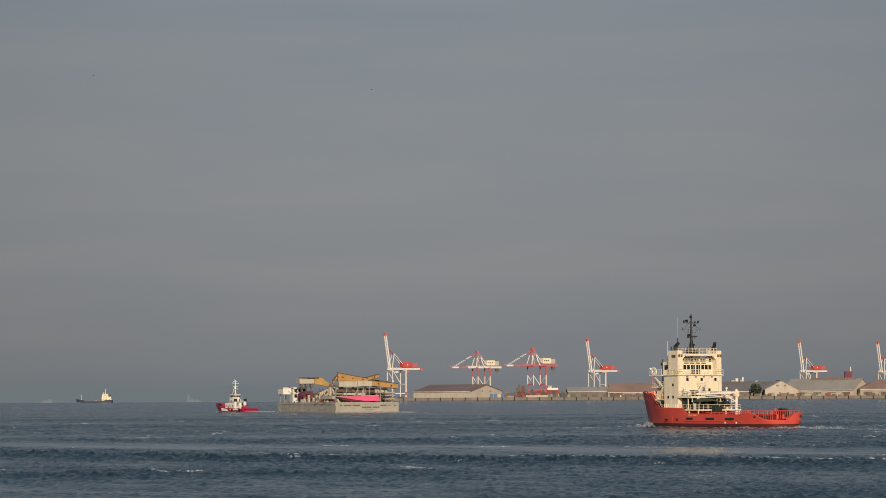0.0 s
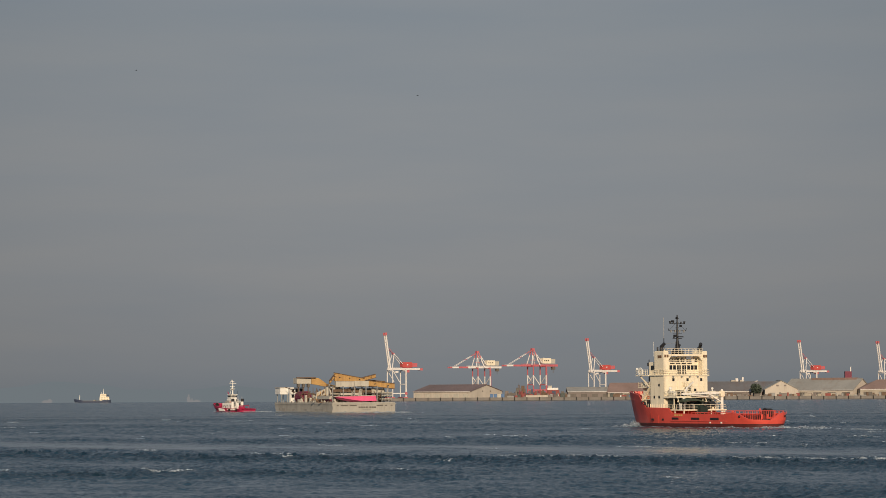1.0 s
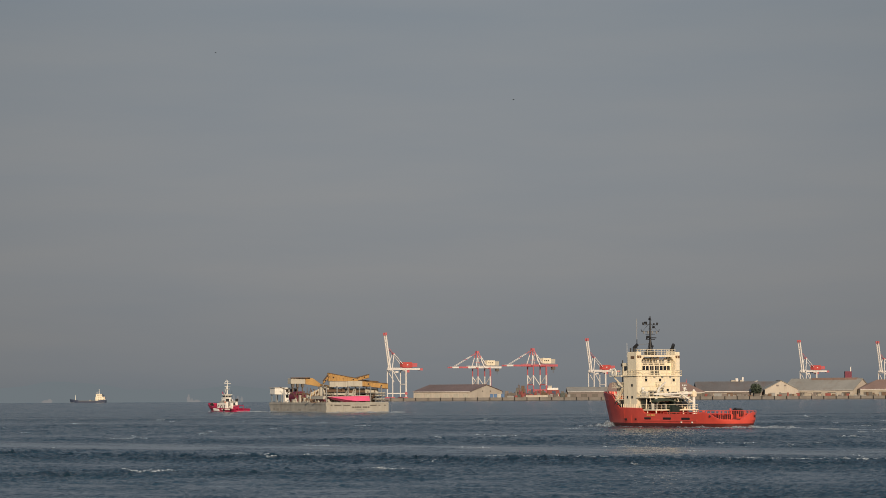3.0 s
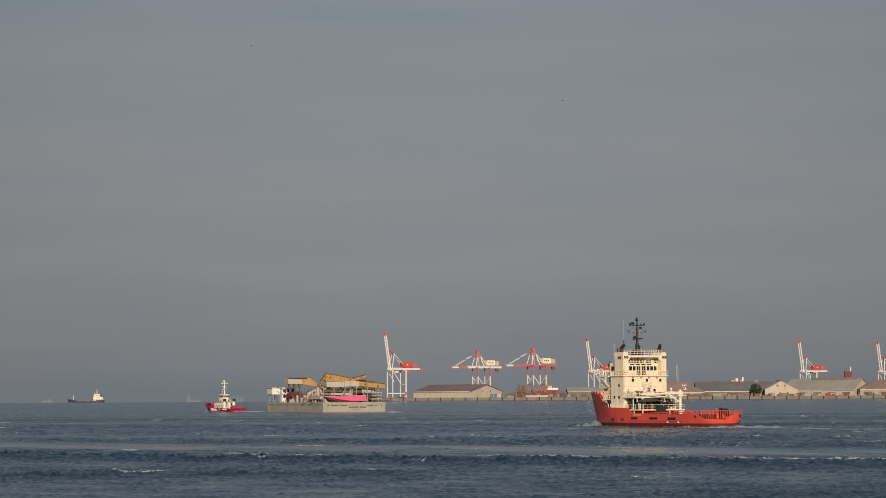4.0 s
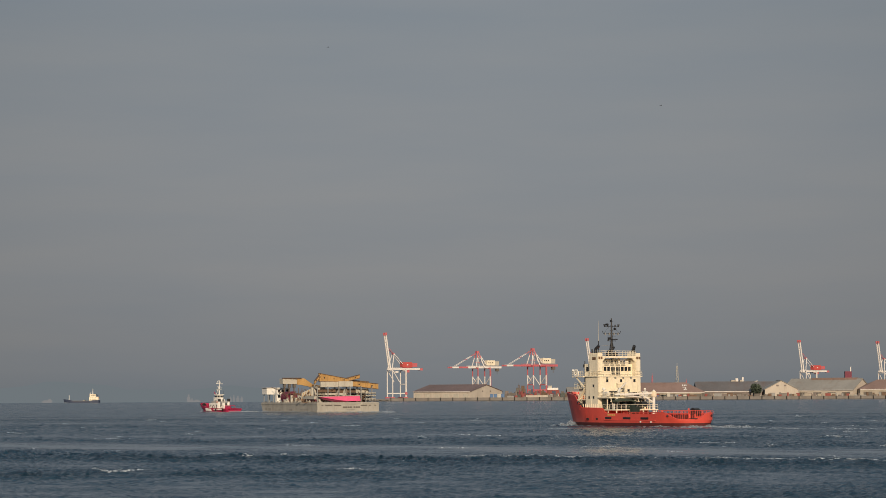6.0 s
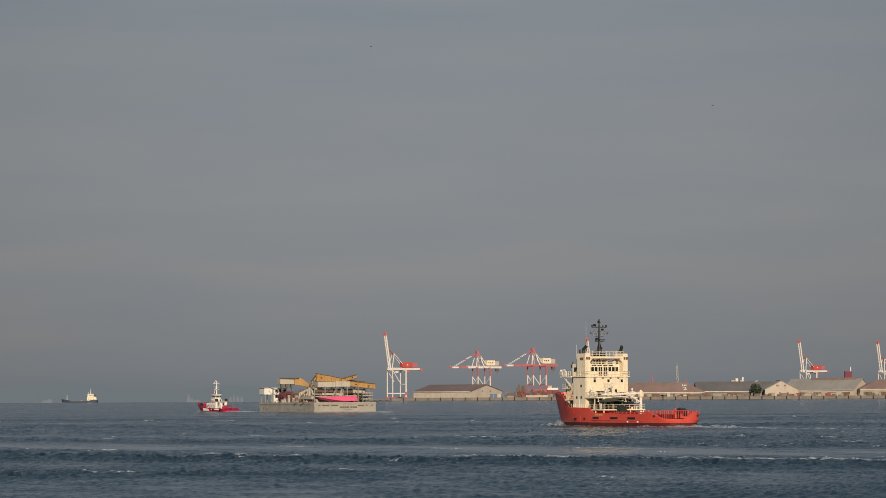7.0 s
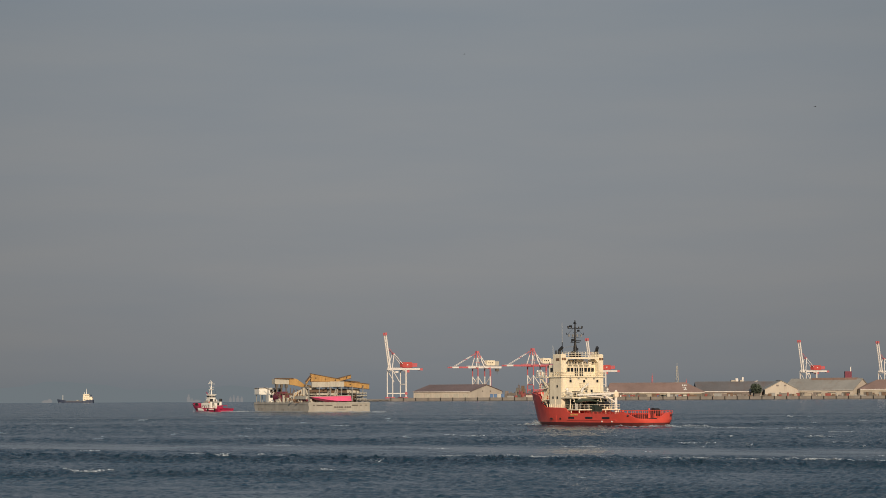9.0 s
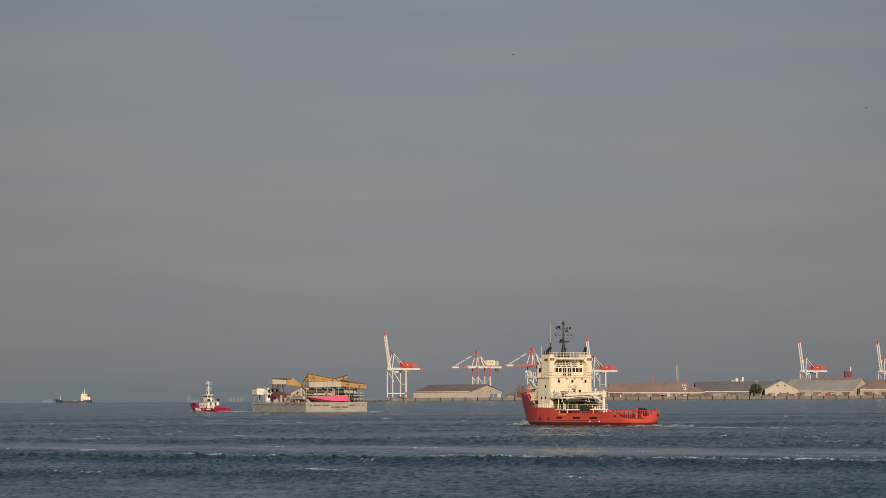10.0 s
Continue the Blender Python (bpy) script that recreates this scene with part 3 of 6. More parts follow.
    for z, w_, y in ((22.6, 0.5, 1.2), (21.6, 0.4, -0.9), (19.5, 0.6, 0.6), (17.4, 0.8, -0.3), (16.6, 0.9, 0.6), (23.4, 0.3, 0.1)):
        part("mast_fitting", box(7.1, 7.7, y - w_ / 2, y + w_ / 2, z - 0.22, z + 0.22, bevel=0.05), "black", ms)
    for z in (17.0, 18.0, 21.2, 23.2):
        part("mast_step", beam((7.4, -0.45, z), (7.4, 0.45, z), 0.12, 0.1), "black", ms)
    part("whip_aerial", rod((7.6, 3.4, 15.4), (7.6, 3.4, 23.4), 0.055, None, 5, 0.035), "panel", t)
    part("whip_aerial", rod((7.6, 3.4, 15.4), (7.6, 3.4, 18.9), 0.1), "black", t)
    part("signal_gaff", rod((7.6, 3.4, 17.7), (7.4, 0.0, 18.0), 0.04), "grey", t)
    part("whip_aerial", rod((10.6, 4.0, 13.7), (10.6, 4.0, 18.2), 0.04), "white", t)
    fm = part("foremast", rod((14.0, 2.9, 8.4), (14.0, 2.9, 14.4), 0.15, None, 8, 0.1), "black", t, "short black foremast")
    part("foremast_lamp", rod((14, 2.9, 13.0), (14, 2.9, 13.7), 0.42, None, 8), "black", fm)
    # forecastle fittings
    for i in range(10):
        x = 3.0 + i * 0.82
        part("stanchion", rod((x, 5.75, 3.9), (x, 5.75, 4.75), 0.07, None, 6), "cream", t)
    part("windlass", box(15.2, 17.2, -1.6, 1.6, 5.6, 7.0, bevel=0.2), "black", t)
    part("bow_locker", box(10.6, 12.2, 4.2, 5.2, 3.4, 5.3), "black", t)
    part("bow_rail", rail([(11.6, 5.3, 4.4), (14.2, 5.0, 6.6)], 0.9, None, 0.9, 0.05, 2), "cream", t)
    for x, z in ((12.9, 5.1), (12.0, 4.7)):
        part("fairlead", ball((x, 5.45, z), 0.32), "black", t)
    # aft working platform and boat deck
    pf = part("working_platform", box(-2.6, 4.4, -5.6, 5.6, 3.3, 3.55), "cream", t)
    part("platform_rail", rail([(4.3, 5.5, 3.55), (-2.5, 5.5, 3.55), (-2.5, -5.5, 3.55), (4.3, -5.5, 3.55)], 1.0, None, 1.4, 0.04, 2), "cream", pf)
    for x in (-2.3, 1.0):
        for y in (-5.3, -1.8, 1.8, 5.3):
            part("platform_post", rod((x, y, 1.25), (x, y, 3.3), 0.14), "cream", pf)
    bd = part("boat_deck", box(-0.4, 4.4, -5.9, 5.9, 6.0, 6.35), "cream", t)
    part("boat_deck_rail", rail([(0.7, 1.5, 6.35), (0.7, 5.8, 6.35), (4.3, 5.8, 6.35)], 1.0, None, 0.9, 0.045), "cream", bd)
    for y in (-5.6, -2.0, 2.0, 5.6):
        part("deck_post", rod((0.9, y, 3.55), (0.9, y, 6.1), 0.12), "cream", bd)
    for s in (1, -1):
        fl = part("floodlight", ball((2.4, s * 5.5, 8.0), 0.4 if s > 0 else 0.28), "white", t, "white dome lamp on a post")
        part("lamp_post", rod((2.4, s * 5.5, 6.35), (2.4, s * 5.5, 7.9), 0.13, None, 8), "white", fl)
        part("raft_canister", rod((1.2, s * 5.2, 7.0), (2.9, s * 5.2, 7.0), 0.5, None, 12), "white", t, "white life-raft canister")
        part("raft_cradle", box(1.4, 2.7, s * 5.2 - 0.4, s * 5.2 + 0.4, 6.3, 6.65), "white", t)
    dv = part("boat_davit", beam((-0.6, 4.6, 4.6), (0.3, 2.6, 8.2), 0.34, 0.4), "white", t, "white slanting davit arm")
    part("davit_head", beam((0.3, 2.6, 8.2), (0.6, 0.8, 9.4), 0.2, 0.24), "white", dv)
    part("davit_foot", box(-1.0, -0.2, 4.1, 5.1, 3.5, 4.8), "white", dv)
    ld = part("ladder_landing", box(3.5, 4.4, -0.9, 1.0, 8.3, 8.4), "cream", t)
    part("landing_rail", rail([(4.3, 1.0, 8.4), (3.55, 1.0, 8.4), (3.55, -0.9, 8.4), (4.3, -0.9, 8.4)], 1.0, None, 0.7, 0.045), "cream", ld)
    part("landing_ladder", beam((3.6, 1.1, 8.3), (2.6, 2.9, 6.4), 0.5, 0.12), "cream", ld)
    ped = part("crane_pedestal", rod((-1.9, -4.9, 1.3), (-1.9, -4.9, 6.3), 0.36, None, 12, 0.3), "white", t, "white deck crane pedestal")
    part("crane_head", box(-2.4, -1.4, -5.4, -4.4, 6.2, 7.5, bevel=0.15), "cream", ped)
    part("crane_cab", ball((-1.9, -4.9, 7.6), 0.28), "white", ped)
    part("crane_boom", beam((-1.9, -4.7, 7.1), (-0.8, 4.8, 6.8), 0.36, 0.36), "white", ped)
    part("crane_ram", beam((-1.9, -4.6, 5.2), (-1.6, -1.8, 6.8), 0.25, 0.25), "white", ped)
    part("crane_jib", beam((-1.0, 2.4, 6.6), (-0.4, -3.0, 6.2), 0.3, 0.32), "white", ped)
    win = part("winch", rod((0.6, -2.4, 4.6), (0.6, 2.2, 4.6), 0.85, None, 18), "green", t, "dark green towing winch")
    for y in (-2.6, -0.1, 2.4):
        part("winch_flange", ring((0.6, y, 4.6), (0, 1, 0), 0.4, 1.05, 0.14, None, 20), "green", win)
    part("winch_bed", box(-0.6, 1.8, -2.6, 2.4, 3.5, 3.9), "black", win)
    # dark drums and backing slabs, added in place of the shade under the boat deck
    for y0, y1 in ((-5.0, -3.2), (-2.9, -0.3), (0.1, 2.4), (3.0, 4.9)):
        dr = part("winch_drum", rod((3.0, y0, 4.75), (3.0, y1, 4.75), 0.92, None, 18), "black", win, "black cable drum added to darken the space under the boat deck")
        for y in (y0, y1):
            part("drum_cheek", ring((3.0, y, 4.75), (0, 1, 0), 0.3, 1.12, 0.1, None, 18), "green", dr)
        part("drum_frame", box(3.6, 4.2, y0, y1, 3.55, 5.75), "shed_dark", dr)
    rb = part("rescue_boat", loft([[(-2.6 + 0.9 * k - 0.2, w * a, 2.6 + h_) for a, h_ in ((0, 0), (0.8, 0.2), (1, 0.9), (0.75, 1.6), (-0.75, 1.6), (-1, 0.9), (-0.8, 0.2))] for k, w in enumerate((0.5, 0.85, 0.9, 0.8, 0.3))]), "green", t, "dark green covered workboat")
    part("boat_canopy", box(-3.5, -2.65, 0.5, 2.3, 2.3, 4.5, bevel=0.38), "green", t)
    awn = part("winch_awning", loft([[(-2.5, y, z - 0.42), (0.2, y, z - 0.42), (0.2, y, z - 0.1), (-1.1, y, z + 0.1), (-2.5, y, z - 0.16)] for y, z in ((5.3, 5.5), (4.7, 5.66), (3.9, 5.78), (2.8, 5.82), (1.7, 5.76), (0.8, 5.64), (0.2, 5.5))]), "canvas", t, "dark green canvas cover over the winch")
    for y in (5.0, 0.4):
        part("awning_post", rod((-2.3, y, 3.5), (-2.3, y, 5.0), 0.07), "grey", awn)
    rng = random.Random(8)
    for i in range(16):
        x, y, w = rng.uniform(-2.0, 3.6), rng.uniform(-5.0, 5.0), rng.uniform(0.3, 0.8)
        part("deck_gear", box(x - w, x + w, y - w * 0.8, y + w * 0.8, 3.55, 3.55 + rng.uniform(0.6, 1.9), bevel=0.08), rng.choice(("black", "grey", "green", "cream", "grey")), t)
    for i in range(7):
        y = rng.uniform(-5.2, 5.0)
        part("pipe_run", rod((rng.uniform(-1, 3), y, 5.4 + rng.uniform(-0.5, 0.4)), (rng.uniform(-1, 3), y + rng.uniform(1.5, 3.5), 5.6 + rng.uniform(-0.6, 0.5)), 0.1), rng.choice(("grey", "cream", "black")), t)
    part("boat_deck_rail", rail([(-0.3, 5.8, 6.35), (-0.3, -5.6, 6.35)], 1.0, None, 1.1, 0.045), "cream", bd)
    part("cross_brace", beam((-0.3, -5.6, 5.1), (-0.3, 5.6, 5.3), 0.16, 0.22), "cream", bd)
    for y in (-4.4, -2.6, 2.8, 4.6):
        part("knee_brace", beam((-0.3, y, 3.6), (-0.3, y + 0.9, 6.0), 0.14, 0.16), "cream", bd)
    for i in range(12):
        x, y, w = rng.uniform(0.2, 3.8), rng.uniform(-5.2, 5.2), rng.uniform(0.25, 0.6)
        part("boat_deck_gear", box(x - w, x + w, y - w, y + w, 6.35, 6.35 + rng.uniform(0.5, 1.3), bevel=0.06), rng.choice(("cream", "white", "grey", "cream", "black")), t)
    for x0, z0, x1, z1 in ((4.3, 8.0, 4.3, 10.6), (4.3, 6.4, 4.3, 9.2)):
        part("wall_pipe", rod((x0, 2.2 if z0 > 7 else -3.4, z0), (x1, 2.2 if z0 > 7 else -3.4, z1), 0.07), "cream", dk)
    for y in (-3.0, -0.9, 1.2, 3.4):
        part("deck_lamp", box(4.1, 4.35, y - 0.18, y + 0.18, 10.45, 10.7), "grey", dk)
    part("forward_rail", rail([(9.8, 5.3, 5.8), (13.6, 5.0, 5.8)], 1.1, None, 0.9, 0.05), "cream", t)
    part("forward_landing", box(9.6, 13.7, 4.3, 5.4, 5.6, 5.8), "cream", t)
    for x, z in ((10.2, 6.3), (11.4, 6.2), (12.8, 6.4), (11.0, 8.9), (13.2, 8.9)):
        part("forward_gear", box(x - 0.35, x + 0.35, 4.4, 5.0, z - 0.45, z + 0.4, bevel=0.06), rng.choice(("grey", "black", "orange", "white")), t)
    part("hawser_reel", rod((-1.2, -3.2, 4.5), (-1.2, -1.8, 4.5), 0.8, None, 14), "black", t)
    part("hawser_reel", rod((1.8, 2.6, 7.0), (1.8, 3.8, 7.0), 0.6, None, 14), "black", t)
    for y in (1.4, 0.2, -1.0, -2.2):
        part("boat_deck_box", box(1.2, 2.2, y - 0.45, y + 0.45, 6.35, 7.3, bevel=0.06), rng.choice(("grey", "black", "cream")), t)
    part("vent_cowl", rod((3.0, 4.6, 3.5), (3.0, 4.6, 5.6), 0.3, None, 10), "cream", t)
    part("gear_locker", box(2.2, 4.2, -4.6, -2.8, 3.55, 5.4), "grey", t)
    part("gear_locker", box(2.6, 4.2, 2.6, 4.0, 3.55, 5.0), "grey", t)
    trim(t, Matrix.Translation((0, 0, 0.28)) @ Matrix.Diagonal((SHIP * 1.015, SHIP, SHIP, 1)))
    return t


# ---------------- barge and its load ----------------
def deck_barge():
    t = thing("deck_barge", "weathered grey flat deck barge under tow", "barge")
    out = [(-38.5, -1.5), (36.5, -1.5), (39.6, 0.0), (41.5, 2.2), (42.0, 3.2), (42.0, 4.2), (-38.5, 4.2)]
    h = part("hull", prism(out, -14.75, 14.75), "barge", t)
    part("rubbing_beam", box(-38.7, 42.1, 14.7, 14.95, 3.5, 3.9), "barge", h)
    part("rubbing_beam", box(-38.75, -38.45, -14.9, 14.9, 3.75, 4.05), "barge", h)
    part("rubbing_beam", box(-38.7, 42.1, -14.95, -14.7, 3.5, 3.9), "barge", h)
    part("deck_edge", box(-38.5, 42, 14.4, 14.7, 4.2, 4.5), "barge", h)
    part("deck_edge", box(-38.5, -38.2, -14.7, 14.7, 4.2, 4.5), "barge", h)
    for i in range(4):
        x = -30 + i * 18.0
        part("side_frame", box(x - 0.08, x + 0.08, 14.7, 14.775, -0.5, 3.5), "barge", h)
    rng = random.Random(14)
    for i in range(16):
        x, z, w = -36 + i * 4.7 + rng.uniform(-1.5, 1.5), rng.uniform(0.4, 2.4), rng.uniform(0.8, 2.6)
        part("doubler_plate", box(x - w, x + w, 14.7, 14.77 + 0.004 * i, z - 0.5, z + rng.uniform(0.3, 1.0)), rng.choice(("barge_dark", "barge", "barge_dark")), h)
    part("waterline_band", box(-38.4, 39.2, 14.7, 14.86, -0.6, 0.55), "barge_dark", h, "dark weed-stained band at the waterline")
    part("waterline_band", box(-38.62, -38.4, -14.6, 14.6, -0.6, 0.4), "barge_dark", h)
    for i in range(9):
        y = -13 + i * 3.25
        part("stern_frame", box(-38.6, -38.45, y - 0.06, y + 0.06, -0.5, 3.7), "barge", h)
    for y0, y1 in ((12.6, 11.8), (10.8, 7.6), (6.6, 3.4), (-6.0, -9.0), (-10.0, -10.8), (-12.6, -13.4)):
        part("draught_slot", box(-38.72, -38.5, y1, y0, 2.9, 3.3), "shed_dark", h, "dark slot in the transom plating")
    for y in (2.0, 0.9, -0.2, -1.3, -3.0, -4.1, -5.2):
        part("name_bar", box(-38.72, -38.5, y - 0.4, y + 0.4, 2.0, 2.6), "shed_dark", h, "black lettering that cannot be read")
    for y in (0.2, -0.8, -1.8, -2.8):
        part("name_bar", box(-38.72, -38.5, y - 0.3, y + 0.3, 1.2, 1.45), "grey", h)
    for y in (-13.5, -7, 0, 7, 13.5):
        part("bollard", rod((-37.2, y, 4.2), (-37.2, y, 5.0), 0.3, None, 8), "shed_dark", t)
    for x in range(-34, 42, 9):
        part("bollard", rod((x, 13.8, 4.2), (x, 13.8, 5.0), 0.3, None, 8), "shed_dark", t)
    return t


def girder(a, b, depth, x, width, color, label, ribs=8, depth2=None):
    """A plate girder lying across the barge from a to b (each y, z of its top edge), with ribs on its web."""
    t = thing("bridge_girder", label, "girder", "girders on the barge")
    (y0, z0), (y1, z1) = a, b
    e = depth if depth2 is None else depth2
    g = part("web", prism([(y0, z0), (y1, z1), (y1, z1 - e), (y0, z0 - depth)], x, x + width, axis="x"), color, t)
    part("flange", prism([(y0, z0 + 0.22), (y1, z1 + 0.22), (y1, z1), (y0, z0)], x - 0.35, x + width + 0.35, axis="x"), "scrap", t, "rusty flange")
    part("flange", prism([(y0, z0 - depth), (y1, z1 - e), (y1, z1 - e - 0.22), (y0, z0 - depth - 0.22)], x - 0.35, x + width + 0.35, axis="x"), "scrap", t, "rusty flange")
    for i in range(ribs):
        f = (i + 0.5) / ribs
        y, z = y0 + (y1 - y0) * f, z0 + (z1 - z0) * f
        part("rib", box(x - 0.3, x, y - 0.1, y + 0.1, z - depth - (e - depth) * f, z), color, g)
    for i in range(max(2, ribs // 2)):
        f = (i + 0.5) / max(2, ribs // 2)
        y, z = y0 + (y1 - y0) * f, z0 + (z1 - z0) * f - (depth + (e - depth) * f) * 0.5
        part("web_opening", ring((x - 0.04, y, z), (1, 0, 0), 0.02, 0.32, 0.06, None, 10), "black", g)
    return t


def steel_panel(y0, y1, z0, z1, x, label, color="panel", seams=4, lean=0.0):
    t = thing("plating_slab", label, "steel panel", "panels on the barge")
    p = part("plate", prism([(y0, z0), (y1, z0), (y1, z1 - lean), (y0, z1)], x, x + 1.2, axis="x"), color, t)
    for i in range(seams + 1):
        y = y0 + (y1 - y0) * i / seams
        part("seam", box(x - 0.1, x, y - 0.06, y + 0.06, z0, z1 - lean * i / seams), color, p)
    return t


def barge_load():
    L = []
    # high yellow girders over the stern
    L.append(girder((11.6, 17.4), (-2.4, 14.9), 3.4, -33, 1.5, "yellow", "yellow-painted plate girder laid on trestles", 7, 1.2))
    L.append(girder((13.8, 13.9), (11.0, 17.2), 1.0, -32.8, 1.2, "yellow", "short yellow girder standing at a slant", 3))
    L.append(girder((0.5, 14.6), (-8.4, 16.8), 1.3, -31, 1.4, "yellow", "yellow girder tilted upward", 5))
    L.append(girder((-3.8, 13.9), (-16.2, 12.6), 2.1, -34, 1.6, "yellow", "yellow-painted deep girder over the barge's side", 5))
    L.append(girder((5.0, 15.4), (-14.6, 13.6), 1.2, -26, 1.4, "yellow", "yellow girder behind the others", 6))
    L.append(steel_panel(11.6, 3.2, 11.3, 13.7, -34.6, "pale grey steel panel hung under a girder"))
    L.append(steel_panel(2.9, -3.7, 11.5, 13.9, -34.6, "pale grey steel panel hung under a girder"))
    L.append(steel_panel(-6.5, -12.2, 8.6, 10.6, -31, "grey steel deck slab on posts"))
    # the next slab's dark brown carries the shade of the gap between panels
    L.append(steel_panel(3.0, -6.0, 8.8, 9.8, -32, "steel deck slab on posts, rust-brown to darken the gap it fills", "scrap"))
    L.append(steel_panel(14.4, 6.0, 8.0, 11.2, -30, "tan steel panel leaning on a frame", "panel", 5, 0.6))
    # tangled steel below: posts and braces
    rng = random.Random(11)
    t = thing("scrap_heap", "rusty tangle of posts and bracing below the girders", "scrap steel", kind="stuff")
    bm = bmesh.new()
    for i in range(170):
        x, y = rng.uniform(-35, 6), rng.uniform(-13, 13.5)
        z = rng.uniform(4.2, 6.5)
        if rng.random() < 0.35:
            beam((x, y, 4.2), (x + rng.uniform(-0.6, 0.6), y + rng.uniform(-0.6, 0.6), rng.uniform(7.5, 11.5)), 0.28, 0.28, bm)
        else:
            beam((x, y, z), (x + rng.uniform(-4, 4), y + rng.uniform(-4, 4), z + rng.uniform(-0.2, 3.4)), rng.uniform(0.2, 0.55), rng.uniform(0.2, 0.6), bm)
    part("steelwork", bm, "scrap", t)
    bm = bmesh.new()
    for i in range(46):
        x, y = rng.uniform(-36, -8), rng.uniform(-13.5, 13.5)
        beam((x, y, rng.uniform(4.2, 7)), (x + rng.uniform(-3, 3), y + rng.uniform(-3.4, 3.4), rng.uniform(7, 10.6)), rng.uniform(0.2, 0.45), rng.uniform(0.2, 0.45), bm)
    part("pale_steelwork", bm, "panel", t)
    L.append(t)
    for y in (13.4, 8.4, 3.2, -2.2, -7.4, -12.6):
        t = thing("trestle", "grey steel trestle carrying the girders", "trestle", "trestles on the barge")
        for x in (-35.2, -30.0):
            part("leg", beam((x, y, 4.2), (x, y, 11.4), 0.4, 0.4), "grey", t)
        part("cap", beam((-35.6, y, 11.35), (-24.5, y, 11.35), 0.4, 0.45), "grey", t)
        part("brace", beam((-35.2, y, 4.6), (-30.0, y, 10.6), 0.22, 0.22), "grey", t)
        L.append(t)
    # pink wedge hull
    t = thing("pink_section", "bright pink wedge-shaped steel section", "steel section")
    part("shell", prism([(13.2, 6.95), (-6.0, 7.35), (-6.4, 5.0), (-0.5, 5.0), (4.5, 5.5), (9, 6.25)], -37.4, -34.8, axis="x"), "pink", t)
    part("edge", prism([(13.6, 7.2), (-6.0, 7.6), (-6.0, 7.37), (13.6, 7.0)], -37.6, -34.7, axis="x"), "panel", t)
    part("chock", box(-37, -35.2, -5.5, -4.5, 4.2, 5.05), "scrap", t)
    part("chock", box(-37, -35.2, 2.0, 3.0, 4.2, 5.45), "scrap", t)
    part("underside", prism([(13.4, 6.9), (9, 6.2), (4.5, 5.45), (-0.5, 4.95), (-0.5, 4.7), (6, 4.8), (11, 5.7)], -37.0, -35.0, axis="x"), "maroon", t)
    L.append(t)
    t = thing("boat_hull_section", "pale pointed hull section with a maroon bottom beside the pink one", "steel section")
    tip = [(-7.0, 0.15, 6.8, 7.0, 6.6), (-12.0, 0.8, 6.3, 7.2, 5.9), (-19.0, 1.5, 6.0, 7.3, 5.2), (-27.0, 1.9, 5.9, 7.3, 4.8), (-33.5, 2.0, 5.9, 7.2, 4.7)]
    part("topside", loft([[(x, 12.4 - w, mid), (x, 12.4 + w, mid), (x, 12.4 + w * 0.9, top), (x, 12.4 - w * 0.9, top)] for x, w, mid, top, low in tip]), "panel", t)
    part("bottom", loft([[(x, 12.4 - w * 0.5, low), (x, 12.4 + w * 0.5, low), (x, 12.4 + w * 0.97, mid), (x, 12.4 - w * 0.97, mid)] for x, w, mid, top, low in tip]), "maroon", t)
    for x in (-14.0, -22.0, -31.0):
        part("cradle", box(x - 0.4, x + 0.4, 11.0, 13.8, 4.2, 5.6), "scrap", t)
    L.append(t)
    # blocks added as a dark interior, so nothing shows through the load
    for x0, x1, y0, y1, z0, z1, col in ((-27, -14, -12.5, 4.5, 4.2, 8.4, "scrap"), (-27, -16, 5.0, 13, 4.2, 7.4, "scrap"), (-12, 2, -8, 6, 4.2, 8.8, "scrap"), (-26, -15, -11, 3, 8.4, 10.6, "panel"), (4, 11, -2, 7, 4.2, 8.2, "grey"), (-33, -28.5, 6.0, 12.6, 4.2, 5.6, "panel"), (-33, -28.6, -3, 3, 4.2, 4.9, "scrap")):
        t = thing("steel_block", "rust-brown filler block with stiffened sides, added to darken the load" if col == "scrap" else "grey filler block with stiffened sides, added to close the load", "steel block", "steel blocks on the barge")
        bl = part("casing", box(x0, x1, y0, y1, z0, z1, bevel=0.12), col, t)
        k = max(3, int((y1 - y0) / 1.6))
        for i in range(k + 1):
            y = y0 + 0.3 + (y1 - y0 - 0.6) * i / k
            part("stiffener", box(x0 - 0.25, x0, y - 0.1, y + 0.1, z0 + 0.1, z1 - 0.1), col, bl)
        part("lip", box(x0 - 0.4, x0 + 0.1, y0, y1, z1 - 0.3, z1 + 0.05), "panel" if col == "scrap" else "scrap", bl)
        L.append(t)
    # dark brown here puts the gap's shade into the slab's colour
    L.append(steel_panel(12.4, 3.6, 9.0, 10.2, -31.6, "steel slab below the girders, rust-brown to darken the gap it fills", "scrap"))
    L.append(steel_panel(9.0, -1.0, 7.7, 8.6, -33.4, "tan steel slab above the pink section", "panel", 6))
    t = thing("timber_stack", "row of pale blocks and laths along the deck edge", "blocks", kind="stuff")
    bm = bmesh.new()
    for i in range(34):
        x, y = rng.uniform(-36, 12), rng.uniform(10.5, 13.6)
        w = rng.uniform(0.25, 0.8)
        box(x - w, x + w, y - 0.4, y + 0.4, 4.2, 4.2 + rng.uniform(0.6, 3.6), bm)
    part("block", bm, "panel", t)
    bm = bmesh.new()
    for i in range(40):
        x, y = rng.uniform(-34, 26), rng.uniform(4, 13)
        z = rng.uniform(6, 10.5)
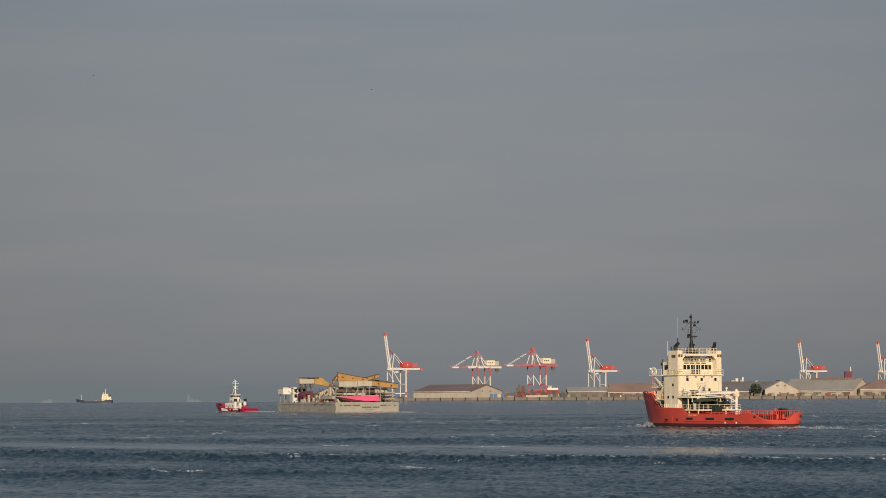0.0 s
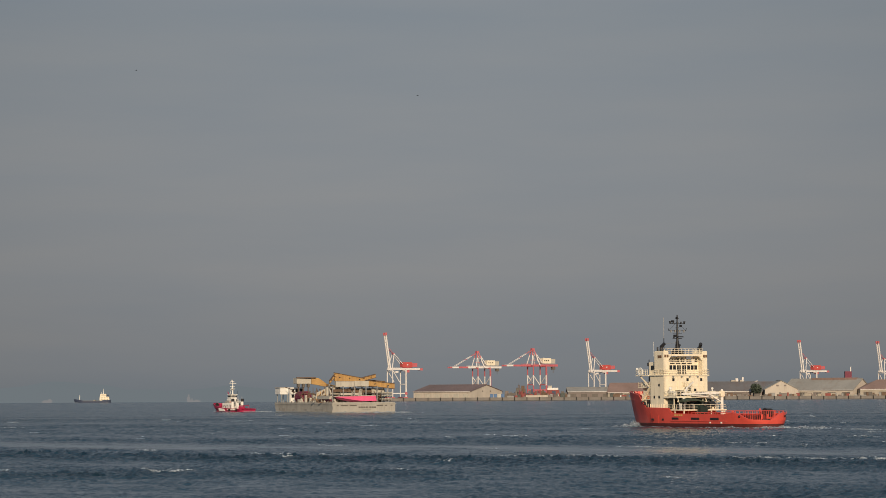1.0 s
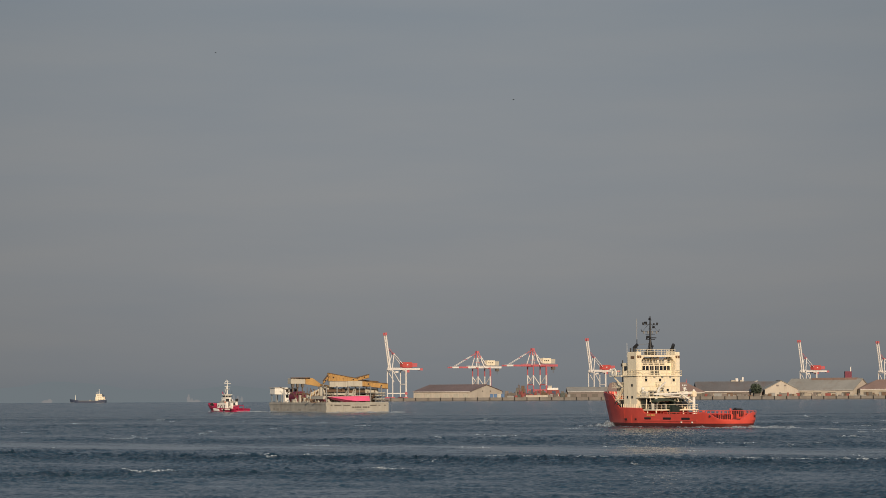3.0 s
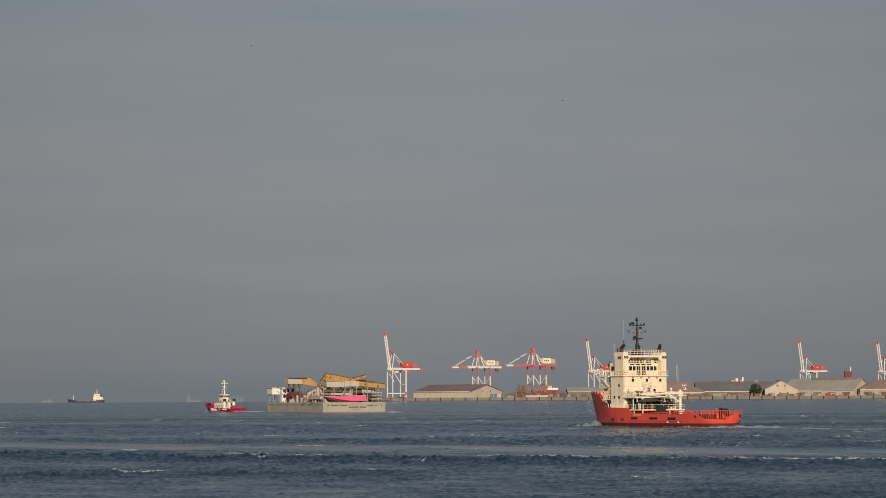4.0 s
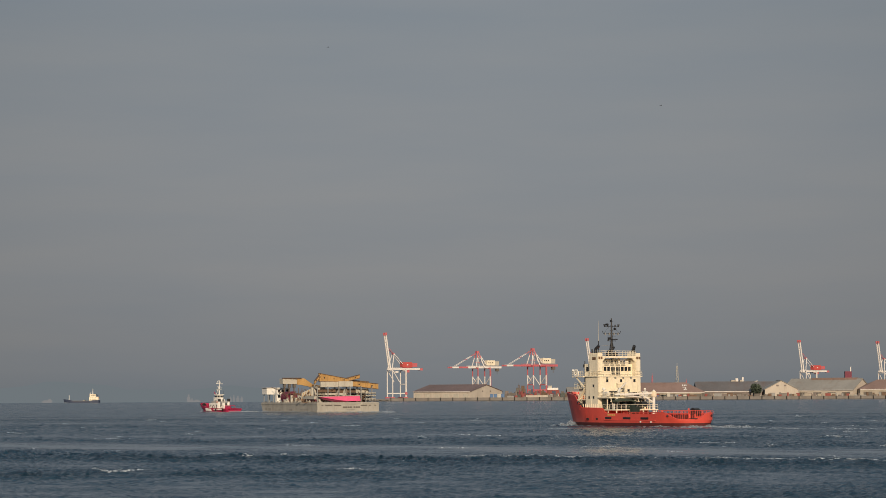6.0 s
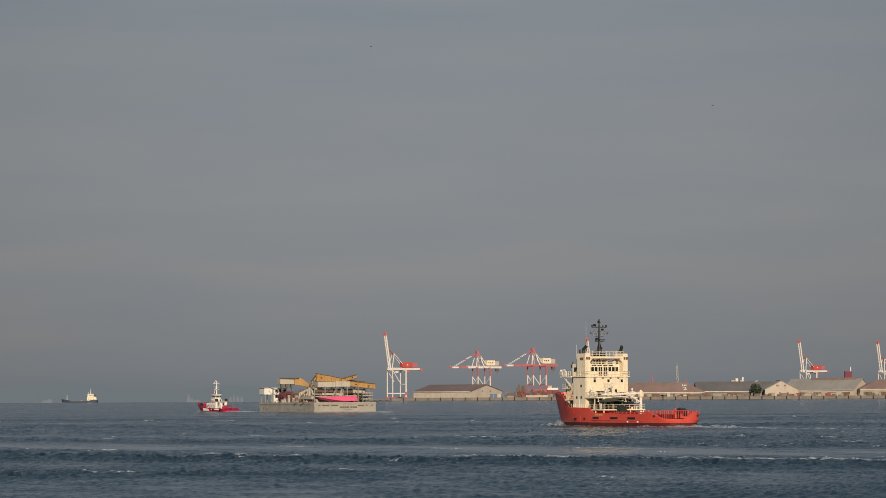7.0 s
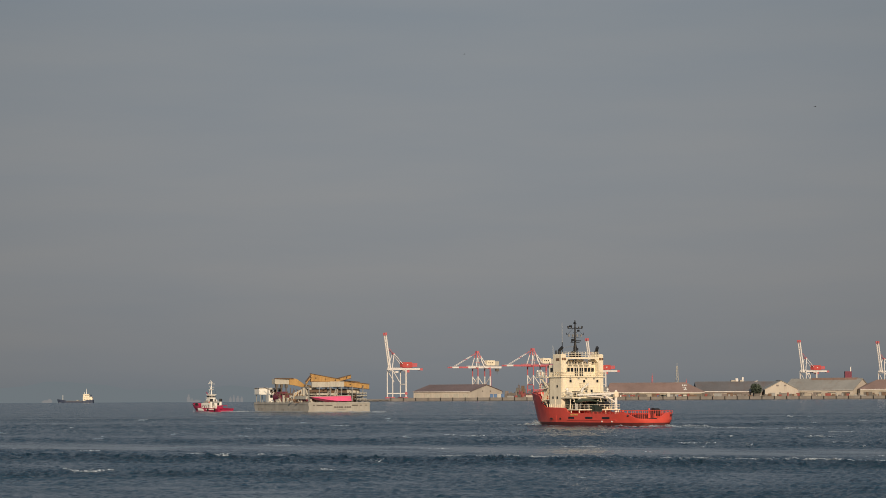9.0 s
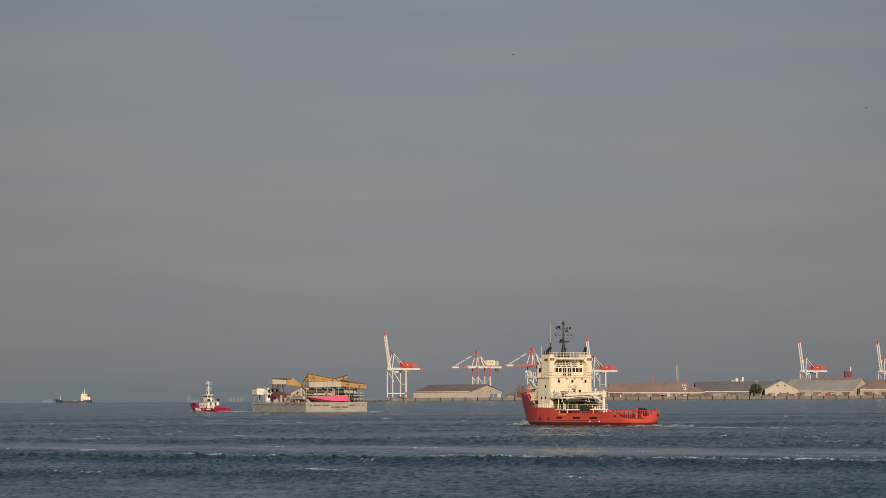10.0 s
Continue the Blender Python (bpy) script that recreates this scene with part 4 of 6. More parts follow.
        beam((x, y, z), (x + rng.uniform(-7, 7), y + rng.uniform(-2, 2), z + rng.uniform(-1.5, 1.5)), rng.uniform(0.15, 0.4), rng.uniform(0.15, 0.4), bm)
    part("lath", bm, "scrap", t)
    L.append(t)
    # round maroon tank on the port side forward
    t = thing("steel_tank", "maroon cylindrical tank lying on its cradle", "tank")
    part("shell", rod((21, 9.6, 6.9), (12, 9.6, 6.9), 2.6, None, 22), "maroon", t)
    part("end_ring", ring((12, 9.6, 6.9), (1, 0, 0), 2.2, 2.7, 0.4, None, 22), "maroon", t)
    part("cradle", box(13, 20, 7.4, 11.8, 4.2, 5.2), "scrap", t)
    for y in (12.4, 11.0, 8.6, 7.2, 6.2):
        part("lashing_post", beam((11.2, y, 4.2), (11.2, y - 0.8, 9.6), 0.22, 0.22), "scrap", t)
    part("lashing_bar", beam((11.2, 12.6, 8.2), (11.2, 5.6, 8.8), 0.2, 0.25), "scrap", t)
    L.append(t)
    # yellow frame with a grey cab, forward
    t = thing("crane_section", "dismantled yellow crane section with a pale housing", "crane part")
    part("housing", box(18, 23, 5.0, 12.0, 13.0, 15.6, bevel=0.1), "panel", t, "pale grey housing")
    part("frame_top", beam((18, 12.2, 15.8), (17, 3.2, 15.8), 1.0, 0.4), "scrap", t)
    part("frame_arm", prism([(5.0, 15.9), (1.5, 15.6), (-3.5, 12.2), (-3.5, 11.2), (3.0, 12.6), (5.0, 12.8)], 17.4, 18.8, axis="x"), "yellow", t)
    part("frame_slant", beam((17, -2.4, 12.4), (-18, 4.6, 11.2), 0.9, 1.0), "yellow", t)
    for y in (11, 8.6, 6.2):
        part("stand", beam((19, y, 4.2), (19, y, 13.0), 0.4, 0.4), "scrap", t)
        part("bracket", box(18.4, 20, y - 0.8, y + 0.4, 11.4, 13.0), "shed_dark", t)
    part("a_frame", beam((0, 3.5, 10), (0, 0.6, 17.0), 0.4, 0.4), "grey", t)
    part("a_frame", beam((0, -1.0, 10), (0, 0.6, 17.0), 0.3, 0.3), "grey", t)
    L.append(t)
    t = thing("truss", "tan triangular truss panel standing amidships", "truss")
    part("panel", prism([(14, 4.4), (13.4, 8.8), (6.5, 11.8), (3.0, 8.0), (3, 6.6)], -14, -13.2, axis="x"), "panel", t)
    for i in range(7):
        part("lath", beam((-14.2, 13.6 - i * 1.4, 5.6), (-14.2, 12.8 - i * 1.2, 8.8 + min(i, 3) * 0.6), 0.2, 0.25), "yellow", t)
    L.append(t)
    # deck house at the bow
    t = thing("site_cabin", "cream site cabin on steel posts", "cabin")
    part("shell", box(33, 40.5, 11.0, 15.0, 8.2, 11.2, bevel=0.1), "white", t)
    part("roof", box(32.7, 40.8, 10.8, 15.3, 11.2, 11.45), "wall_cream", t)
    for y in (11.4, 14.2):
        for x in (33.6, 39.8):
            part("post", beam((x, y, 4.2), (x, y, 8.2), 0.35, 0.35), "grey", t)
    L.append(t)
    t = thing("deck_cabin", "cream two-storey barge cabin with square windows", "cabin")
    sh = part("shell", box(30, 32.8, 4.4, 11.0, 4.2, 11.1, bevel=0.1), "white", t)
    for y in (9.9, 7.9, 5.8):
        for z in (9.9, 7.4):
            part("window", box(29.9, 30.1, y - 0.62, y + 0.62, z - 0.75, z + 0.75), "glass", sh)
    part("roof", box(29.7, 33.0, 4.1, 11.2, 11.1, 11.4), "white", t)
    L.append(t)
    t = thing("deck_winch", "white-painted winch by the cabin", "winch")
    part("drum", rod((24, 11.0, 5.3), (24, 7.6, 5.3), 1.0, None, 14), "white", t)
    part("bed", box(23, 25, 7.4, 11.2, 4.2, 4.7), "grey", t)
    L.append(t)
    # rail and boxes at the starboard quarter
    for z in (5.6, 7.2, 8.3):
        t = thing("pipe_rack", "grey pipe rack stacked with steel tubes", "rack", "pipe racks")
        part("shelf", box(-36, -32, -14.2, -9.2, z - 0.15, z), "grey", t)
        for i in range(7):
            y = -13.8 + i * 0.7
            part("tube", rod((-36.4, y, z + 0.28), (-31, y, z + 0.28), 0.28, None, 8), "panel", t)
        for y in (-14, -9.4):
            part("upright", beam((-35.8, y, 4.2 if z < 6 else z - 1.6), (-35.8, y, z + 0.9), 0.2, 0.2), "grey", t)
        L.append(t)
    return L


# ---------------- harbour tug ----------------
def harbour_tug():
    t = thing("harbour_tug", "red harbour tug with a white deckhouse and black funnels", "tugboat")
    st = [(-16, 3.6, 4.0, 1.5, 0.9, 0), (-15, 4.2, 4.5, 1.6, 0.9, 0), (-8, 4.5, 4.8, 1.7, 0.9, 0), (0, 4.5, 4.9, 1.9, 1.1, 0), (6, 4.0, 4.8, 2.6, 1.6, 0.1), (10, 3.0, 4.3, 3.3, 2.2, 0.4), (13.5, 1.6, 3.0, 4.0, 2.8, 0.9), (15, 0.5, 1.5, 4.3, 3.0, 1.2), (15.4, 0.1, 0.3, 4.4, 3.0, 1.3)]
    h = part("hull", hull(st), "tug_red", t, "dark red hull")
    part("white_band", prism([(-1, 0.5), (4.4, 0.6), (5.0, 1.9), (-0.5, 1.5)], 4.6, 4.95), "white", h)
    for i in range(6):
        part("name_bar", box(-11.4 + i * 1.4, -10.5 + i * 1.4, 4.5, 4.86, 0.9, 1.4), "white", h, "white lettering that cannot be read")
    for x in (-13, -6):
        part("tyre_fender", ring((x, 5.05, 1.0), (0, 1, 0), 0.25, 0.6, 0.35), "rubber", h)
    part("bow_fender", ring((15.6, 0, 3.4), (1, 0, 0), 0.2, 0.9, 0.6), "rubber", h)
    dk = part("deckhouse", box(0, 9, -3.2, 3.2, 1.2, 4.3, bevel=0.15), "white", t)
    for x in (1, 4, 7):
        part("porthole", box(x - 0.3, x + 0.3, 3.1, 3.3, 2.9, 3.4), "glass", dk)
    up = part("upper_house", box(2.4, 6.6, -2.0, 2.0, 4.3, 6.1, bevel=0.12), "white", t)
    wh = part("wheelhouse", box(3.0, 6.0, -1.6, 1.6, 6.1, 8.3, bevel=0.15), "white", t)
    for y in (-1.15, -0.4, 0.4, 1.15):
        part("window", box(2.9, 3.1, y - 0.3, y + 0.3, 7.0, 7.9), "glass", wh)
    for x in (3.55, 4.5, 5.45):
        part("window", box(x - 0.36, x + 0.36, 1.5, 1.7, 7.0, 7.9), "glass", wh)
    part("roof", box(2.7, 6.3, -1.9, 1.9, 8.3, 8.5), "white", t)
    part("rail", rail([(2.0, 3.1, 4.3), (0.1, 3.1, 4.3), (0.1, -3.1, 4.3)], 1.0, None, 1.2, 0.05), "white", t)
    for s in (1, -1):
        f = part("funnel", rod((-0.4, s * 2.6, 1.2), (-0.4, s * 2.6, 5.0), 0.6, None, 12), "white", t)
        part("funnel_top", rod((-0.4, s * 2.6, 5.0), (-0.5, s * 2.6, 6.3), 0.72, None, 12), "black", f, "black funnel top")
    ms = part("mast", rod((4.4, 0, 8.4), (4.4, 0, 15.2), 0.34, None, 8, 0.14), "white", t)
    for z, hw in ((12.0, 1.4), (13.6, 1.8), (14.4, 0.9)):
        part("crossarm", beam((4.4, -hw, z), (4.4, hw, z + 0.15), 0.16, 0.2), "white", ms)
    part("mast_platform", box(3.6, 5.4, -1.0, 1.0, 10.9, 11.1), "white", ms)
    part("mast_leg", rod((5.6, 0.9, 8.4), (4.5, 0.1, 12.5), 0.12), "white", ms)
    part("mast_leg", rod((5.6, -0.9, 8.4), (4.5, -0.1, 12.5), 0.12), "white", ms)
    part("radar", beam((4.9, -1.0, 10.6), (4.9, 1.0, 10.6), 0.25, 0.3), "white", ms)
    part("mast_stay", rod((4.4, 1.6, 13.6), (4.4, 0.4, 15.4), 0.1), "white", ms)
    for x, y, z, w, hh in ((0.0, 1.2, 3.2, 0.5, 1.0), (0.0, -1.4, 3.2, 0.5, 1.0), (2.0, 0.8, 5.4, 0.4, 0.6), (2.0, -0.9, 5.4, 0.4, 0.6)):
        part("dark_door", box(x - 0.08, x + 0.02, y - w, y + w, z - hh, z + hh), "glass", dk, "dark door or window")
    for x, y, z in ((3.2, 2.4, 4.7), (5.4, 2.5, 4.7), (1.2, 0.4, 4.7), (1.2, -1.2, 4.8), (-2.4, 2.0, 1.6), (-2.6, -1.6, 1.7), (7.6, 2.0, 4.7)):
        part("deck_locker", box(x - 0.5, x + 0.5, y - 0.4, y + 0.4, z - 0.5, z + 0.4, bevel=0.08), "grey", t)
    part("side_rail", rail([(2.5, 1.95, 6.1), (6.5, 1.95, 6.1)], 0.9, None, 1.0, 0.04), "white", t)
    for y in (2.1, -2.1):
        part("nav_post", rod((2.9, y * 0.8, 8.4), (2.9, y * 0.8, 10.2), 0.08), "black", t)
    for x, z, w, hh in ((0.9, 2.2, 0.35, 0.8), (3.2, 2.3, 0.3, 0.3), (5.4, 2.2, 0.35, 0.8), (7.9, 2.6, 0.3, 0.3)):
        part("side_door", box(x - w, x + w, 3.15, 3.26, z - hh, z + hh), "shed_dark", dk)
    for x in (3.2, 4.5, 5.8):
        part("upper_window", box(x - 0.32, x + 0.32, 1.95, 2.06, 4.9, 5.5), "glass", up)
    part("raft_canister", rod((1.2, 2.7, 4.75), (2.2, 2.7, 4.75), 0.35, None, 10), "orange", t)
    part("engine_casing", box(-3.2, -0.2, -1.6, 1.6, 1.0, 3.0, bevel=0.1), "white", t)
    part("casing_rail", rail([(-3.1, 1.5, 3.0), (-0.3, 1.5, 3.0)], 0.9, None, 0.9, 0.06, 2), "white", t)
    part("tow_winch", rod((-4.6, -1.3, 1.9), (-4.6, 1.3, 1.9), 0.9, None, 12), "tug_red", t)
    part("tow_gantry", rail([(-7, 2.6, 0.9), (-7, -2.6, 0.9)], 2.2, None, 2.6, 0.14, 1), "tug_red", t)
    part("fire_monitor", rod((5.8, 1.4, 8.4), (6.8, 1.4, 9.6), 0.2), "tug_red", t)
    # the house stands amidships, aft of the long foredeck
    aft = Matrix.Translation((-4.6, 0, 0))
    for c in t.children:
        if c != h:
            c.data.transform(aft)
            trim(c, aft)
    part("foredeck_winch", rod((8.6, -1.2, 3.0), (8.6, 1.2, 3.0), 0.7, None, 12), "tug_red", t)
    part("foredeck_bitts", box(11.2, 11.8, -0.9, 0.9, 2.4, 3.9, bevel=0.1), "tug_red", t)
    return t


def coaster():
    t = thing("coaster", "small dark-hulled cargo ship with a cream bridge aft", "ship")
    st = [(-33, 4.0, 5.0, 5.6, 4.4, 0), (-31, 5.0, 5.6, 5.4, 4.4, 0), (-20, 5.8, 6, 5.2, 4.2, 0), (-17, 5.8, 6, 3.0, 2.4, 0), (18, 5.8, 6, 3.0, 2.4, 0), (21, 5.4, 5.9, 5.6, 4.6, 0.2), (28, 3.0, 4.4, 6.3, 5, 0.8), (32, 0.8, 1.6, 6.8, 5.2, 1.4), (33, 0.1, 0.3, 7, 5.2, 1.6)]
    two_tone(part("hull", hull(st), "navy", t), "boot", -0.6)
    part("hatch_coaming", box(-13, 17, -4.4, 4.4, 2.4, 4.0), "shed_dark", t)
    dk = part("deckhouse", box(-31, -14, -5, 5, 4.2, 11.0, bevel=0.2), "cream", t)
    part("bridge", box(-26, -15, -5.4, 5.4, 11.0, 16.0, bevel=0.2), "cream", t)
    for x in (-24.6, -22.4, -20.2, -18.4):
        part("window", box(x - 0.7, x + 0.7, 5.3, 5.5, 13.6, 14.8), "glass", dk)
    for z, x0, x1 in ((7.2, -31.6, -14.4), (11.0, -31.2, -13.8), (16.0, -26.6, -14.2)):
        part("deck_edge", box(x0, x1, -5.8, 5.8, z, z + 0.35), "white", dk)
    for x in (-29, -26, -23, -20, -17):
        for z in (5.2, 8.6):
            part("porthole", box(x - 0.5, x + 0.5, 4.9, 5.15, z, z + 1.1), "glass", dk)
    part("radar_post", rod((-16.5, 2.0, 16), (-16.5, 2.0, 20), 0.35, None, 6), "white", t)
    part("cargo_gear", box(-6, -2, -4, 4, 4.0, 5.4), "grey", t)
    part("bridge_mast", rod((-20, 0, 16), (-20, 0, 26), 0.8, None, 8, 0.3), "white", t)
    part("funnel", rod((-28.5, 0, 11), (-28.5, 0, 15), 1.2, None, 10), "navy", t)
    part("lifeboat", rod((-31.4, 3.6, 9), (-28, 3.8, 9), 1.1, None, 10), "orange", t)
    part("boat_davit", beam((-31.6, 3.4, 5), (-31, 3.8, 10.5), 0.4, 0.5), "white", t)
    part("foremast", rod((24, 0, 5), (24, 0, 14.5), 0.6, None, 8, 0.35), "white", t)
    part("stern_rail", rail([(-30, 4.8, 5.4), (-32.8, 4.4, 5.5)], 1.2, None, 1.2, 0.12, 2), "white", t)
    return t


red_ship, barge, tug, cargo_ship = offshore_tug(), deck_barge(), harbour_tug(), coaster()
barge_things = barge_load()


# ---------------- port ----------------
QUAY_Y, QUAY_TOP = 4600.0, 5.6


def bearing(x):
    """Place along the quay, from a bearing in units of 1/4446 of the distance."""
    return (x - 785.3) * QUAY_Y / 4446.0


def quay_wall():
    q = tagged(part("quay", box(bearing(690), 1500, QUAY_Y, 4995, -3, QUAY_TOP), "concrete"), "pale weathered concrete quay wall with dark fenders", "quay", kind="structure")
    part("coping", box(bearing(690), 1500, QUAY_Y - 0.6, QUAY_Y + 1.5, QUAY_TOP, QUAY_TOP + 0.7), "concrete", q)
    part("tide_band", box(bearing(690), 1500, QUAY_Y - 0.25, QUAY_Y, -3, 1.0), "concrete_dark", q, "dark wet band at the waterline")
    x = bearing(692)
    i = 0
    rng = random.Random(3)
    while x < 1480:
        part("fender_post", box(x - 0.8, x + 0.8, QUAY_Y - 1.6, QUAY_Y, 0.2, 6.6), "rubber", q)
        part("wall_panel", box(x + 1.6, x + 20.5, QUAY_Y - 0.22, QUAY_Y, 1.2 + rng.uniform(-0.2, 0.5), QUAY_TOP - 0.6), "concrete", q)
        x += 22.6
        i += 1
    return q


quay_wall()


def breakwater():
    bm = box(bearing(560), bearing(692), QUAY_Y + 20, QUAY_Y + 60, -2, 4.0)
    for i in range(46):
        rng = random.Random(i)
        x = bearing(564) + i * 3.0
        ball((x, QUAY_Y + 18, 2 + rng.uniform(-0.5, 1.4)), rng.uniform(1.6, 2.8), bm, 0.8, 1)
    return tagged(part("breakwater", bm, "concrete"), "low pale rubble breakwater", "breakwater", kind="structure")


breakwater()


def shed(corner, y, length, width, wall, ridge, turn, roof, label, bays=5, wallmat="wall_cream", hip=0.0, bay="shed_dark", hip2=0.2, monitor=False):
    """A gabled port shed; corner is the bearing of its nearest lower corner (or its middle, where turn is 0 or 90)."""
    t = thing("warehouse", label, "warehouse", "port sheds")
    a, b = length / 2, width / 2
    w = part("wall", prism([(-b, 0), (b, 0), (b, wall), (0, ridge - 0.6), (-b, wall)] if not hip else [(-b, 0), (b, 0), (b, wall), (-b, wall)], -a, a, axis="x"), wallmat, t)
    o, k = 1.4, (ridge - wall) / b
    if hip:
        for s in (1, -1):
            bm = bmesh.new()
            pts = [(-a - o, s * (b + o), wall - 0.3), (a + o, s * (b + o), wall - 0.3), (a - hip, 0, ridge), (-a + hip * hip2, 0, ridge)]
            vs = [bm.verts.new(p) for p in pts] + [bm.verts.new((p[0], p[1], p[2] + 0.8)) for p in pts]
            for f in ((0, 1, 2, 3), (4, 5, 6, 7), (0, 1, 5, 4), (1, 2, 6, 5), (2, 3, 7, 6), (3, 0, 4, 7)):
                bm.faces.new([vs[i] for i in f])
            part("roof", bm, roof, t)
        for s in (1, -1):
            bm = bmesh.new()
            rx = a - hip if s > 0 else -a + hip * hip2
            vs = [bm.verts.new(p) for p in ((s * (a + o), -b - o, wall + 0.3), (s * (a + o), b + o, wall + 0.3), (rx, 0, ridge + 0.75))]
            lo = [bm.verts.new((v.co.x, v.co.y, v.co.z - 0.7)) for v in vs]
            bm.faces.new(vs); bm.faces.new(lo[::-1])
            for i in range(3):
                bm.faces.new((vs[i], vs[(i + 1) % 3], lo[(i + 1) % 3], lo[i]))
            part("hip_end", bm, roof, t)
    else:
        for s in (1, -1):
            part("roof", prism([(s * (b + o), wall - k * o), (s * (b + o), wall - k * o + 0.8), (0, ridge + 0.8), (0, ridge)], -a - o, a + o, axis="x"), roof, t)
        ribs = bmesh.new()
        n = int(length / 7)
        for i in range(n):
            x = -a + (i + 0.5) * length / n
            beam((x, -b - o, wall - k * o + 0.9), (x, 0, ridge + 0.9), 0.35, 0.25, ribs)
        part("roof_seam", ribs, roof, t)
    if monitor:
        part("ridge_monitor", box(-a + 46, a - 10, -4, 4, ridge - 1.5, ridge + 2.2), "roof_brown", t, "dark raised vent along the ridge")
    part("ridge_cap", beam((-a + hip * hip2, 0, ridge + 0.95), (a - hip, 0, ridge + 0.95), 1.6, 0.5), roof, t)
    part("eaves_gutter", beam((-a, -b - o - 0.2, wall - 0.4), (a, -b - o - 0.2, wall - 0.4), 0.6, 0.9), "crane_white", t)
    for i in range(bays):
        x = -a + (i + 0.5) * length / bays
        # dark slabs stand in for the unlit inside of open bays; pale ones are shut
        d = part("bay_door", box(x - length / bays * 0.28, x + length / bays * 0.28, -b - 0.25, -b, 0, wall * 0.62), bay, w, "loading bay front, painted dark where the bay stands open")
        part("lintel", box(x - length / bays * 0.32, x + length / bays * 0.32, -b - 0.5, -b - 0.1, wall * 0.62, wall * 0.68), wallmat, d)
    for s in (-0.5, 0.5):
        part("gable_window", box(a, a + 0.25, s * b * 0.5 - 1.6, s * b * 0.5 + 1.6, wall * 0.95, wall * 1.12), "shed_dark", w)
    if turn in (0, 90):
        c = Vector((bearing(corner), y + (width if turn == 0 else length) / 2, QUAY_TOP))
    else:
        r = Matrix.Rotation(radians(turn), 3, "Z")
        c = Vector((bearing(corner), y, QUAY_TOP)) - r @ Vector((a, -b, 0))
    t.matrix_world = Matrix.Translation(c) @ pose(0, 0, 0, 0, 0, turn)
    return t


shed(833, 4612, 138, 92, 12, 24, -40, "roof_plum", "long cream shed with a weathered brown roof", 6, bay="panel")
shed(1045, 4640, 80, 46, 10.5, 18, 0, "roof_pale", "low grey shed with a pale roof", 4, "shed_grey")
shed_two = shed(1163, 4632, 178, 60, 8.6, 25.5, 0, "roof_brown", "long dull cream transit shed with a hipped brown roof", 7, "shed_mid", hip=30)
shed(1297, 4660, 120, 60, 10, 27, 0, "roof_grey", "long shed with a dark grey roof", 4, "shed_grey")
shed(1352, 4720, 110, 60, 12, 27, 0, "roof_grey", "grey-roofed shed behind the gabled one", 3, "shed_grey")
t_gable = shed(1387, 4640, 70, 60, 13, 29, 90, "roof_pale", "cream shed with its gable to the water", 4)
for s in (-1, 1):
    part("gable_vent", box(-35.3, -35, s * 7 - 2.2, s * 7 + 2.2, 18.5, 21.5), "shed_grey", t_gable)
shed(1512, 4622, 152, 66, 11.5, 32, -40, "roof_pale", "large cream shed with a pale sheet roof", 5, monitor=True)
shed(1590, 4608, 140, 60, 12.5, 29, 0, "roof_brown", "dull cream shed with a brown hipped roof", 5, "shed_mid", hip=36, hip2=1.0)


def roof_number():
    """The berth number and a line of small lettering, painted on the transit shed's roof."""
    c = bpy.data.curves.new("roof_number", "FONT")
    c.body, c.size, c.extrude, c.align_x = "2", 17.0, 0.1, "CENTER"
    tmp = new("roof_number_text", c)
    me = bpy.data.meshes.new_from_object(tmp)
    bpy.data.objects.remove(tmp)
    me.materials.clear()
    me.materials.append(M["white"])
    ob = new("roof_number", me)
    ob.parent = shed_two
    slope = math.degrees(math.atan2(25.5 - 8.3, 31.4))
    ob.matrix_basis = pose(54, -25.5, 12.75, slope, 0, 0)
    ob["label"] = "white painted figure two on the roof"
    for i in range(3):
        b = part("letter_bar", box(-0.9, 0.9, 0, 5.0, 0, 0.25), "white", shed_two)
        b.matrix_basis = pose(51 + i * 3.0, -12.2, 20.1, slope, 0, 0)


roof_number()


